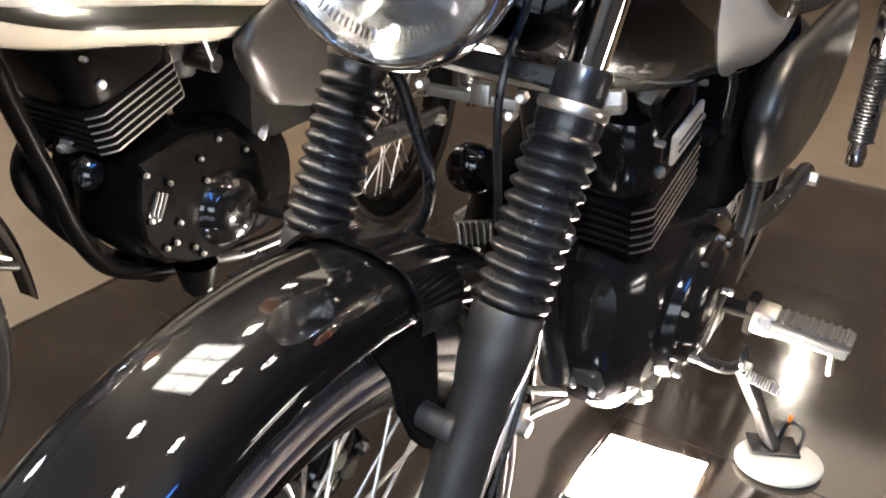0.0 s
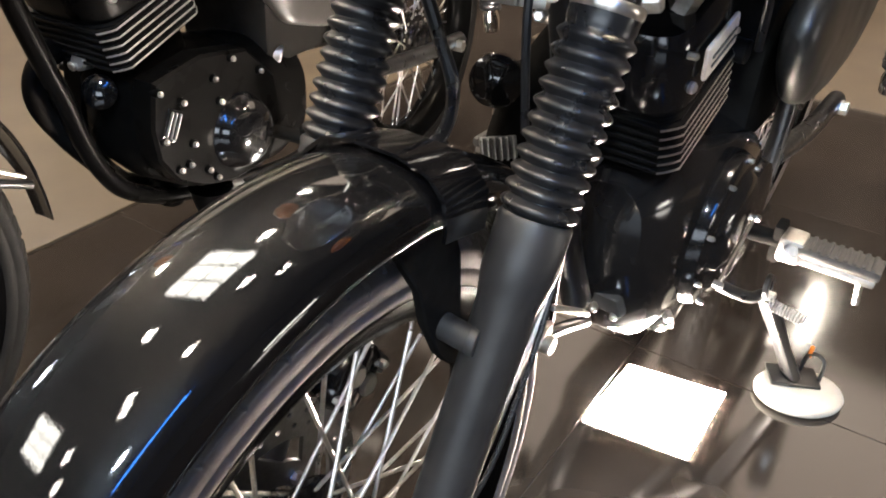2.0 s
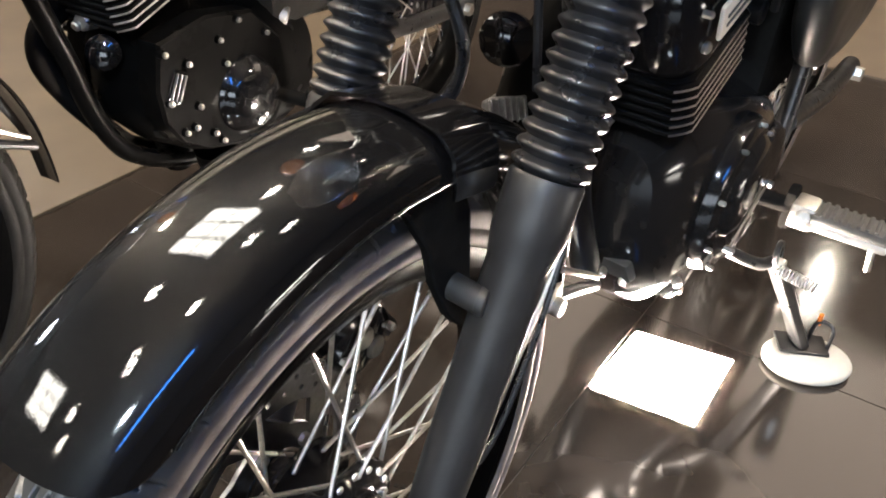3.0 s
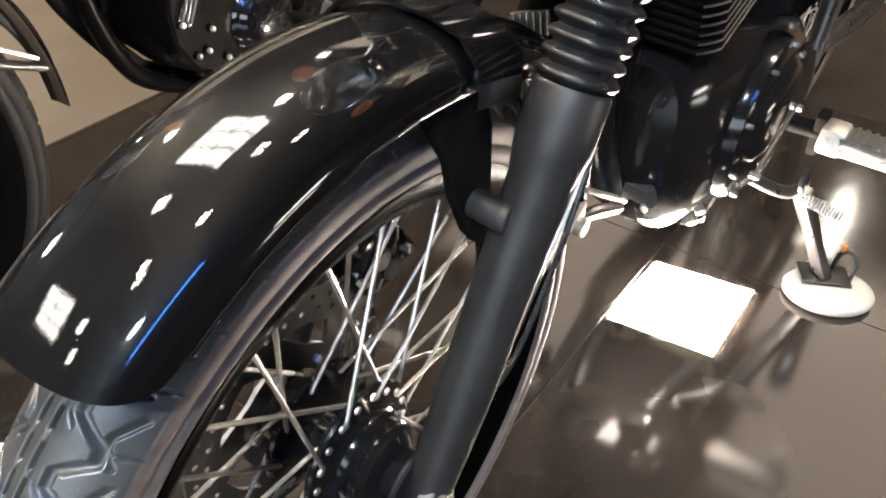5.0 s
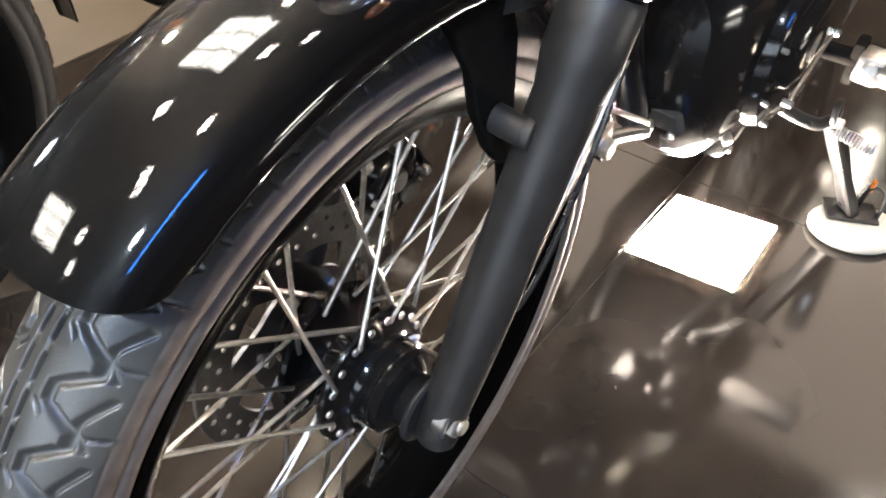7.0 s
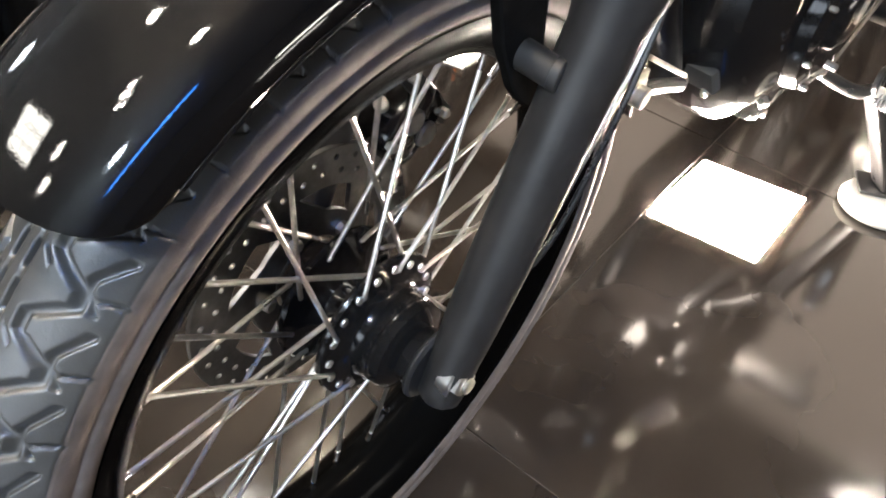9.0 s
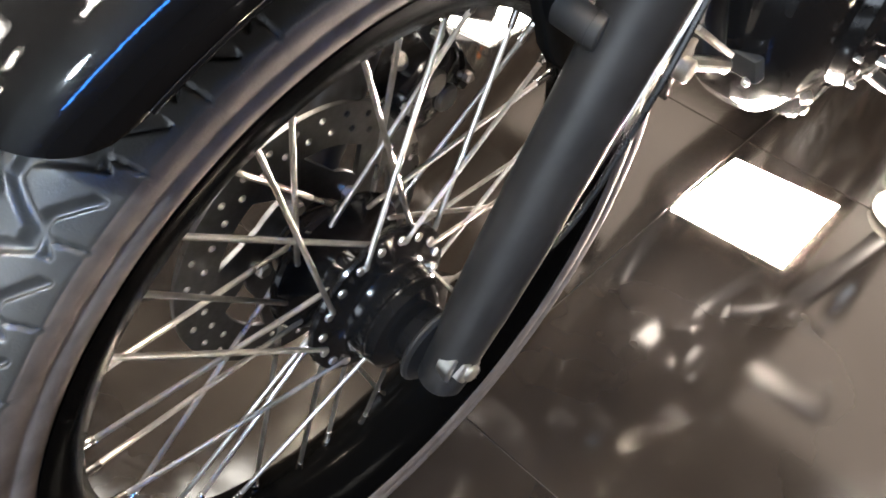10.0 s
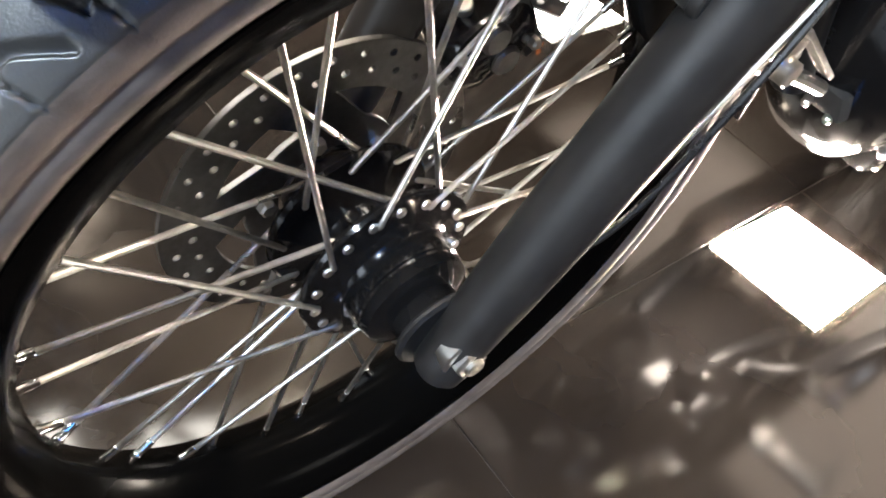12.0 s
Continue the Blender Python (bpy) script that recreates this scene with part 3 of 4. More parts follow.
    block(bm, (0.082, 0.006, 0.034), at, 0.004)
    badge = part("badge_plate", bm, M_BADGE, eng, "cream maker's badge plate")
    for dz, w in ((-0.0045, 0.062), (0.0045, 0.062)):
        bm = bmesh.new()
        block(bm, (w, 0.002, 0.0028), at @ Matrix.Translation((0, 0.0032, dz)), 0)
        part("badge_bar", bm, M_FRAME, badge)
    bm = bmesh.new()
    rod(bm, (-0.436, 0.066, 0.581), (-0.433, 0.083, 0.581), 0.006, seg=20, bevel=0.002)
    part("cylinder_bolt", bm, M_ALLOY, eng)
    bm = bmesh.new()
    rod(bm, (-0.446, 0.0, 0.487), (-0.422, 0.0, 0.482), 0.0065, seg=20, bevel=0.002)
    part("cylinder_bolt", bm, M_ALLOY, eng)
    return eng


def footpeg(bike, sign):
    y0, y1, x, z = 0.182 * sign, 0.278 * sign, -0.69, 0.323
    bm = bmesh.new()
    block(bm, (0.04, 0.03, 0.034), pose(x, y0, z), 0.006)
    peg = part("footpeg", bm, M_ALLOY, bike, "alloy footpeg with ribbed rubber pad")
    bm = bmesh.new()
    block(bm, (0.034, 0.11, 0.012), pose(x, (y0 + y1) / 2, z - 0.008), 0.004)
    part("peg_bar", bm, M_ALLOY, peg)
    bm = bmesh.new()
    block(bm, (0.042, 0.1, 0.014), pose(x, (y0 + y1) / 2 + 0.008 * sign, z + 0.005), 0.004)
    part("peg_rubber", bm, M_PEG, peg)
    for k in range(8):
        bm = bmesh.new()
        block(bm, (0.04, 0.0055, 0.004), pose(x, y0 + (0.022 + 0.0105 * k) * sign, z + 0.0125), 0.0012, 1)
        part("rubber_rib", bm, M_PEG, peg)
    bm = bmesh.new()
    rod(bm, (x, y1 - 0.01 * sign, z - 0.01), (x - 0.012, y1 - 0.005 * sign, z - 0.055), 0.0045, seg=10, bevel=0.001)
    part("feeler", bm, M_STEEL, peg)
    bm = bmesh.new()
    rod(bm, (x + 0.012, y0, z + 0.002), (x + 0.024, y0 + 0.003 * sign, z + 0.004), 0.0095, seg=20, bevel=0.002)
    part("peg_bolt", bm, M_STEEL, peg, "bright round bolt head")
    bm = bmesh.new()
    rod(bm, (x - 0.01, 0.09 * sign, z - 0.005), (x - 0.01, y0, z - 0.002), 0.011, seg=14)
    block(bm, (0.026, 0.014, 0.06), pose(x - 0.014, y0 - 0.02 * sign, z - 0.006, 0, 12, 0), 0.005)
    part("peg_mount", bm, M_BLACK, peg)
    return peg


def motorcycle():
    bike = empty("motorcycle")
    wheel(bike, "front_wheel", 0.0)
    wheel(bike, "rear_wheel", -1.32, disc=False)

    # ---- front mudguard with its bridge and stays
    fender = part("front_fender", fender_skin(52, 178, 0.309, 0.3378, 0.0516, 0.007, end_round=7.0, tail=46.0, tail_far=30.0), M_PAINT, bike, "gloss black arched front mudguard", smooth=60)
    bm = bmesh.new()
    rows = []
    for f in (0.0, 1.0):
        a = radians(98 + 9 * f)
        rows.append([(y, r * math.cos(a), HUB_Z + r * math.sin(a)) for y, r in [(0.0652, 0.3000), (0.0652, 0.3075), (0.0611, 0.3255), (0.0480, 0.3375), (0.0234, 0.3430), (-0.0094, 0.3430), (-0.0340, 0.3375), (-0.0471, 0.3255), (-0.0512, 0.3075), (-0.0512, 0.3000),
                                                                            (-0.0488, 0.3000), (-0.0488, 0.3065), (-0.0447, 0.3235), (-0.0324, 0.3355), (-0.0094, 0.3405), (0.0234, 0.3405), (0.0464, 0.3355), (0.0587, 0.3235), (0.0628, 0.3065), (0.0628, 0.3000)]])
    loft(bm, [[(x, y, z) for y, x, z in row] for row in rows])
    part("fender_bridge", bm, M_PAINT, fender, "black bracket over the mudguard")
    for sign in (1, -1):
        bm = bmesh.new()
        tube(bm, [(0.3088 * math.cos(radians(a)), 0.007 + 0.0512 * sign, HUB_Z + 0.3088 * math.sin(radians(a))) for a in np.linspace(58.8, 127.5, 26)], 0.0014, 8, 3)
        part("rolled_edge", bm, M_PAINT, fender)
        y = 0.05 * sign
        line = [(0.0, 0.612), (-0.018, 0.585), (-0.037, 0.556), (-0.046, 0.525), (-0.056, 0.506), (-0.064, 0.49), (-0.077, 0.474), (-0.092, 0.463), (-0.091, 0.48), (-0.087, 0.505), (-0.08, 0.563), (-0.058, 0.612)]
        bm = plate([line], 0.006, Matrix.Translation((0, y, 0)) @ pose(0, 0, 0, 90, 0, 0), 0.0012)
        stay = part("fender_stay", bm, M_BLACK, fender, "black pressed mudguard stay")
        bm = bmesh.new()
        rod(bm, (-0.066, 0.044 * sign, 0.514), (-0.066, 0.077 * sign, 0.511), 0.0095, seg=24, bevel=0.0015)
        rod(bm, (-0.067, 0.074 * sign, 0.511), (-0.068, 0.081 * sign, 0.5105), 0.0108, seg=24, bevel=0.001)
        part("stay_boss", bm, M_SATIN, stay)
        if sign > 0:
            bm = bmesh.new()
            block(bm, (0.1, 0.011, 0.004), Matrix.Translation((-0.2295, 0.076, 0.441)) @ pose(0, 0, 0, 0, -33, 0), 0.001)
            part("rear_stay", bm, M_STEEL, fender, "bare steel rear mudguard stay")
        bm = bmesh.new()
        tube(bm, [(-0.15, 0.076 * sign, 0.455), (-0.22, 0.076 * sign, 0.427), (-0.279, 0.076 * sign, 0.4)], 0.0055, 10)
        part("stay_rod", bm, M_FRAME, fender)
    # ---- fork
    for sign in (1, -1):
        leg = fork_leg(bike, sign)
        if sign > 0:
            bm = bmesh.new()
            rod(bm, (0, 0.078, HUB_Z + 0.005), (0, 0.0895, HUB_Z + 0.005), 0.0155, seg=28, bevel=0.0012)
            hexagon(bm, (0, 0.089, HUB_Z + 0.005), (0, 0.095, HUB_Z + 0.005), 0.0112)
            rod(bm, (0, 0.0945, HUB_Z + 0.005), (0, 0.0985, HUB_Z + 0.005), 0.0062, seg=16, bevel=0.001)
            part("axle_nut", bm, M_STEEL, leg, "bright steel axle nut")
        bm = bmesh.new()
        rod(bm, (0, 0.06 * sign, HUB_Z), (0, 0.066 * sign, HUB_Z), 0.028, seg=32, bevel=0.002)
        part("dust_cap", bm, M_SATIN, leg)
    bm = bmesh.new()
    ring = [(LEG_Y + 0.012, 0.0), (LEG_Y + 0.006, 0.014), (0.03, 0.024), (-0.03, 0.024), (-LEG_Y - 0.006, 0.014), (-LEG_Y - 0.012, 0.0), (-LEG_Y - 0.006, -0.014), (-0.03, -0.04), (0.03, -0.04), (LEG_Y + 0.006, -0.014)]
    base = fork(0.464, 0, -0.008)
    mat3 = Matrix((FORK_AHEAD, (0, 1, 0), FORK_UP)).transposed().to_4x4()
    bm = plate([[(b, a) for a, b in ring]], 0.009, Matrix.Translation(base) @ mat3, 0.002)
    clamp = part("lower_fork_clamp", bm, M_FRAME, bike, "black lower fork clamp")
    for sign in (1, -1):
        c = fork(0.458, (LEG_Y + 0.004) * sign, -0.026)
        bm = bmesh.new()
        hexagon(bm, c, c + Vector((-0.004, 0.018 * sign, 0.004)), 0.0088)
        rod(bm, c - Vector((0, 0.012 * sign, 0)), c + Vector((0, 0.006 * sign, 0)), 0.0108, seg=20, bevel=0.001)
        part("clamp_bolt", bm, M_ALLOY, clamp, "large bright clamp bolt")
    bm = bmesh.new()
    block(bm, (0.008, 0.075, 0.008), pose(-0.178, 0.008, 0.7, 4, 0, 0), 0.002)
    block(bm, (0.01, 0.016, 0.016), pose(-0.176, 0.018, 0.705, 4, 0, 0), 0.003)
    part("cable_guide", bm, M_ALLOY, clamp, "bare alloy cable guide bar")
    for y_, z_ in ((-0.034, 0.7), (0.047, 0.708), (0.04, 0.694)):
        bm = bmesh.new()
        hexagon(bm, (-0.182, y_, z_), (-0.17, y_ + 0.003, z_ + 0.002), 0.0045)
        part("guide_bolt", bm, M_STEEL, clamp)
    # ---- headlight
    face = frame_to((-0.08, -0.005, 0.828), (0.2, -0.005, 0.8))
    bm = bmesh.new()
    lathe(bm, [(0, -0.12), (0.04, -0.115), (0.07, -0.09), (0.084, -0.05), (0.088, -0.01), (0.084, -0.012), (0.07, -0.04), (0.0, -0.085)], face, 56)
    lamp = part("headlight", bm, M_PAINT, bike, "round headlight with chrome ring")
    bm = bmesh.new()
    lathe(bm, [(0.087, -0.014), (0.092, -0.012), (0.0938, -0.003), (0.0925, 0.005), (0.0895, 0.009), (0.086, 0.009), (0.0848, 0.004), (0.086, -0.006)], face, 64, closed=True)
    part("headlight_ring", bm, M_CHROME, lamp, "polished chrome headlight ring", smooth=60)
    bm = bmesh.new()
    rings = []
    for r, h in ((0.014, -0.058), (0.03, -0.052), (0.045, -0.042), (0.06, -0.03), (0.0845, 0.002)):
        rings.append([face @ Vector(((r + (0.0004 if k % 2 else -0.0004)) * math.cos(k * math.tau / 72), (r + (0.0004 if k % 2 else -0.0004)) * math.sin(k * math.tau / 72), h)) for k in range(72)])
    loft(bm, rings, cap=False)
    for k in range(110):
        a = k * math.tau / 110
        rod(bm, face @ Vector((0.0745 * math.cos(a), 0.0745 * math.sin(a), 0.006)), face @ Vector((0.0685 * math.cos(a), 0.0685 * math.sin(a), 0.004)), 0.0008, seg=5)
    part("reflector", bm, M_REFLECT, lamp, "silvery fluted lamp reflector", smooth=20)
    bm = bmesh.new()
    lathe(bm, [(0, -0.06), (0.013, -0.06), (0.013, -0.035), (0.017, -0.03), (0.017, -0.012), (0.012, -0.004), (0, -0.003)], face, 24)
    part("bulb_shield", bm, M_STEEL, lamp)
    bm = bmesh.new()
    lathe(bm, [(0.0, 0.026), (0.03, 0.0235), (0.06, 0.0165), (0.085, 0.006), (0.085, 0.003), (0.06, 0.0125), (0.03, 0.0195), (0.0, 0.022)], face, 56)
    lens = part("lens", bm, M_LENS, lamp, "clear glass headlight lens")
    lens.visible_shadow = False

    # ---- frame
    bm = bmesh.new()
    tube(bm, [(-0.2, 0, 0.86), (-0.3, 0, 0.68), (-0.36, 0, 0.52), (-0.38, 0, 0.42), (-0.41, 0.015, 0.32)], 0.0165, 14)
    fr = part("frame", bm, M_FRAME, bike, "black tubular steel frame")
    bm = bmesh.new()
    tube(bm, [(-0.2, 0, 0.84), (-0.45, 0, 0.77), (-0.8, 0, 0.7), (-0.95, 0, 0.66)], 0.022, 12)
    part("top_tube", bm, M_FRAME, fr)
    for sign in (1, -1):
        bm = bmesh.new()
        tube(bm, [(-0.95, 0.07 * sign, 0.68), (-0.9, 0.09 * sign, 0.55), (-0.86, 0.1 * sign, 0.36), (-0.8, 0.095 * sign, 0.25), (-0.7, 0.075 * sign, 0.236), (-0.62, 0.06 * sign, 0.25)], 0.0135, 12)
        part("cradle_tube", bm, M_FRAME, fr)
        bm = bmesh.new()
        tube(bm, [(-0.75, 0.085 * sign, 0.69), (-1.05, 0.105 * sign, 0.68), (-1.45, 0.09 * sign, 0.72)], 0.012, 10)
        part("seat_rail", bm, M_FRAME, fr)
        bm = bmesh.new()
        tube(bm, [(-0.86, 0.1 * sign, 0.36), (-1.1, 0.105 * sign, 0.32), (-1.36, 0.105 * sign, 0.298)], 0.017, 12)
        arm = part("swingarm", bm, M_FRAME, bike, "black tubular swingarm")
        bm = bmesh.new()
        hexagon(bm, (-1.32, 0.11 * sign, 0.298), (-1.32, 0.135 * sign, 0.298), 0.013)
        part("rear_axle_nut", bm, M_STEEL, arm)
        # rear shock
        top, low = Vector((-1.24, 0.18 * sign, 0.66)), Vector((-1.348, 0.185 * sign, 0.34))
        m = frame_to(low, top)
        length = (top - low).length
        bm = bmesh.new()
        lathe(bm, [(0, 0.0), (0.016, 0.0), (0.018, 0.03), (0.013, 0.05), (0.013, length - 0.1), (0.025, length - 0.1), (0.026, length - 0.02), (0.02, length), (0, length)], m, 24)
        shock = part("shock_absorber", bm, M_CHROME, bike, "black-sprung chrome rear shock absorber")
        bm = bmesh.new()
        coil = [m @ Vector((0.0205 * math.cos(k * 0.6), 0.0205 * math.sin(k * 0.6), 0.052 + (length - 0.155) * k / 240)) for k in range(241)]
        tube(bm, coil, 0.0034, 6, 1)
        part("spring", bm, M_RUBBER, shock)
        side_cover(bike, sign)
        footpeg(bike, sign)
    engine(bike)
    # ---- exhaust header under the engine's front
    bm = bmesh.new()
    tube(bm, [(-0.46, -0.03, 0.62), (-0.39, -0.035, 0.615), (-0.33, -0.045, 0.56), (-0.315, -0.055, 0.46), (-0.345, -0.062, 0.36), (-0.41, -0.068, 0.275), (-0.52, -0.078, 0.232), (-0.7, -0.105, 0.235), (-0.9, -0.15, 0.29)], 0.019, 18)
    pipe = part("exhaust_pipe", bm, M_BLACK, bike, "black exhaust header and silencer")
    bm = bmesh.new()
    lathe(bm, [(0, 0), (0.025, 0), (0.042, 0.06), (0.046, 0.2), (0.046, 0.5), (0.03, 0.56), (0.0, 0.555)], frame_to((-0.88, -0.15, 0.3), (-1.4, -0.17, 0.37)), 28)
    part("silencer", bm, M_MATTE, pipe)
    tank_and_seat(bike)
    side_stand(bike)
    small_front_parts(bike)
    return bike


def side_cover(bike, sign):
    bm = bmesh.new()
    rows = []
    for k in range(37):
        f = k / 36
        x = -0.64 - 0.57 * (f ** 1.4)
        low = float(np.interp(-x, (0.64, 0.66, 0.71, 0.8, 0.9, 1.0, 1.1, 1.17, 1.21), (0.57, 0.53, 0.492, 0.466, 0.455, 0.46, 0.49, 0.545, 0.63)))
        top = float(np.interp(-x, (0.64, 0.66, 0.71, 0.8, 1.0, 1.17, 1.21), (0.61, 0.64, 0.655, 0.66, 0.67, 0.68, 0.66)))
        g = min(f, 1 - f) * 4
        swell = math.sqrt(max(0.0, 1 - (1 - min(1, g)) ** 2))
        mid = (low + top) / 2
        rows.append([Vector((x, y * sign, z)) for y, z in rounded(0.002 + 0.024 * swell, mid + (low - mid) * (0.1 + 0.9 * swell), mid + (top - mid) * (0.1 + 0.9 * swell), 28, 2.3, 0.122)])
    loft(bm, rows)
    return part("side_cover", bm, M_COVER, bike, "satin near-black side cover", smooth=80)


TANK_X = (-0.19, -0.205, -0.26, -0.36, -0.5, -0.65, -0.77, -0.86, -0.89)
TANK_H = (0.03, 0.07, 0.105, 0.125, 0.13, 0.125, 0.11, 0.085, 0.05)
TANK_LOW = (0.76, 0.735, 0.7, 0.668, 0.645, 0.622, 0.615, 0.625, 0.655)
TANK_TOP = (0.83, 0.86, 0.895, 0.91, 0.905, 0.88, 0.845, 0.8, 0.775)


TANK_LINE = bend(list(zip(TANK_X, TANK_H, TANK_LOW)), 6)
TANK_TOP = [p.y for p in bend([(x, z, 0.0) for x, z in zip(TANK_X, TANK_TOP)], 6)]
TANK_X, TANK_H, TANK_LOW = ([p[i] for p in TANK_LINE] for i in range(3))


def flank_band(tank, sign, name_, mat, x0, x1, f0, f1, proud, label="", arched=False):
    """A painted band that follows the tank's flank between two heights."""
    bm = bmesh.new()
    grid = []
    for i in range(29):
        f = i / 28
        x = x0 + (x1 - x0) * f
        h, z0, z1 = (float(np.interp(-x, [-v for v in TANK_X], row_)) for row_ in (TANK_H, TANK_LOW, TANK_TOP))
        swell = (1 - abs(2 * f - 1) ** 2.4) ** (1 / 2.4)
        lowest = f0 + (1 - swell) * (1.1 if arched else (f1 - f0) * 0.5)
        highest = lowest + (f1 - f0) if arched else f1 - (1 - swell) * (f1 - f0) * 0.5
        row = []
        for k in range(13):
            s = max(-0.97, min(0.97, lowest + (highest - lowest) * k / 12))
            y = h * (1 - abs(s) ** 3.0) ** (1 / 3.0)
            row.append(bm.verts.new((x, (y + proud) * sign, (z0 + z1) / 2 + (z1 - z0) / 2 * s)))
        grid.append(row)
    for a, b in zip(grid, grid[1:]):
        for k in range(12):
            bm.faces.new((a[k], a[k + 1], b[k + 1], b[k]))
    bmesh.ops.solidify(bm, geom=bm.faces[:], thickness=0.0015)
    return part(name_, bm, mat, tank, label, smooth=60)


def tank_and_seat(bike):
    bm = bmesh.new()
    rows = []
    for x, h, z0, z1 in zip(TANK_X, TANK_H, TANK_LOW, TANK_TOP):
        rows.append(torso_ring(x, rounded(h, z0, z1, 72, 3.0)))
    loft(bm, rows)
    tank = part("fuel_tank", bm, M_PAINT, bike, "gloss black fuel tank with pale silver side panel", smooth=60)
    for sign in (1, -1):
        flank_band(tank, sign, "tank_panel", M_SILVER, -0.335, -0.93, -0.88, 0.84, 0.0015, "pale silver painted tank panel")
        flank_band(tank, sign, "tank_stripe", M_PAINT, -0.35, -0.88, -0.36, -0.22, 0.003, arched=True)
        flank_band(tank, sign, "tank_stripe", M_PAINT, -0.35, -0.88, -0.14, -0.08, 0.003, arched=True)
    bm = bmesh.new()
    loft(bm, [torso_ring(x, rounded(h, a, b, 24, 3.2)) for x, h, a, b in ((-0.87, 0.07, 0.72, 0.77), (-0.895, 0.1, 0.7, 0.785), (-1.0, 0.115, 0.7, 0.79), (-1.25, 0.115, 0.71, 0.8), (-1.42, 0.1, 0.725, 0.81), (-1.46, 0.06, 0.745, 0.795))])
    part("seat", bm, M_MATTE, bike, "dark padded dual seat")


def side_stand(bike):
    piv, foot = Vector((-0.742, 0.166, 0.208)), Vector((-0.815, 0.228, 0.047))
    m = frame_to(piv, foot)
    length = (foot - piv).length
    bm = bmesh.new()
    loft(bm, [[m @ Vector((a * w, b * w * 0.55, h)) for a, b in rounded(0.015, -0.015, 0.015, 16, 4.0)] for h, w in ((0, 0.9), (0.01, 1.2), (0.06, 1.15), (length * 0.6, 1.0), (length - 0.01, 1.15), (length, 1.1))])
    st = part("side_stand", bm, M_FRAME, bike, "black side stand, lowered onto a white puck")
    bm = bmesh.new()
    block(bm, (0.075, 0.045, 0.007), pose(-0.817, 0.231, 0.0435, 2, 1, 118), 0.003)
    part("stand_foot", bm, M_FRAME, st)
    bm = bmesh.new()
    tube(bm, [(-0.835, 0.236, 0.042), (-0.838, 0.24, 0.076), (-0.838, 0.255, 0.082), (-0.834, 0.266, 0.072), (-0.83, 0.266, 0.04)], 0.0032, 8)
    part("stand_loop", bm, M_FRAME, st)
    bm = bmesh.new()
    block(bm, (0.005, 0.006, 0.022), pose(-0.838, 0.242, 0.084, 0, 10, 0), 0.0018)
    part("stand_tab", bm, M_AMBER, st, "small orange plastic tab")
    bm = bmesh.new()
    one, two = Vector((-0.72, 0.172, 0.212)), Vector((-0.715, 0.226, 0.208))
    coil = [one.lerp(two, k / 110) for k in range(111)]
    side = Vector((0.4, 0.9, 0.1)).normalized()
    axis = (two - one).normalized()
    side = (side - axis * side.dot(axis)).normalized()
    up = axis.cross(side)
    coil = [p + 0.0075 * (math.cos(k * 0.75) * side + math.sin(k * 0.75) * up) for k, p in enumerate(coil)]
    tube(bm, coil, 0.0015, 6, 1)
    part("stand_spring", bm, M_DISC, st, "dull steel coil spring")
    bm = bmesh.new()
    tube(bm, [(-0.685, 0.098, 0.236), (-0.7, 0.128, 0.222), (-0.722, 0.15, 0.21), (-0.742, 0.16, 0.208)], 0.0085, 12)
    part("stand_bracket", bm, M_FRAME, st)
    bm = bmesh.new()
    lathe(bm, [(0.0105, -0.004), (0.017, -0.004), (0.0185, -0.002), (0.0185, 0.002), (0.017, 0.004), (0.0105, 0.004)], frame_to((-0.745, 0.164, 0.222), (-0.745, 0.2, 0.226)), 28, closed=True)
    part("pivot_ring", bm, M_FRAME, st)
    bm = bmesh.new()
    hexagon(bm, (-0.742, 0.158, 0.208), (-0.742, 0.178, 0.208), 0.009)
    part("pivot_bolt", bm, M_STEEL, st)


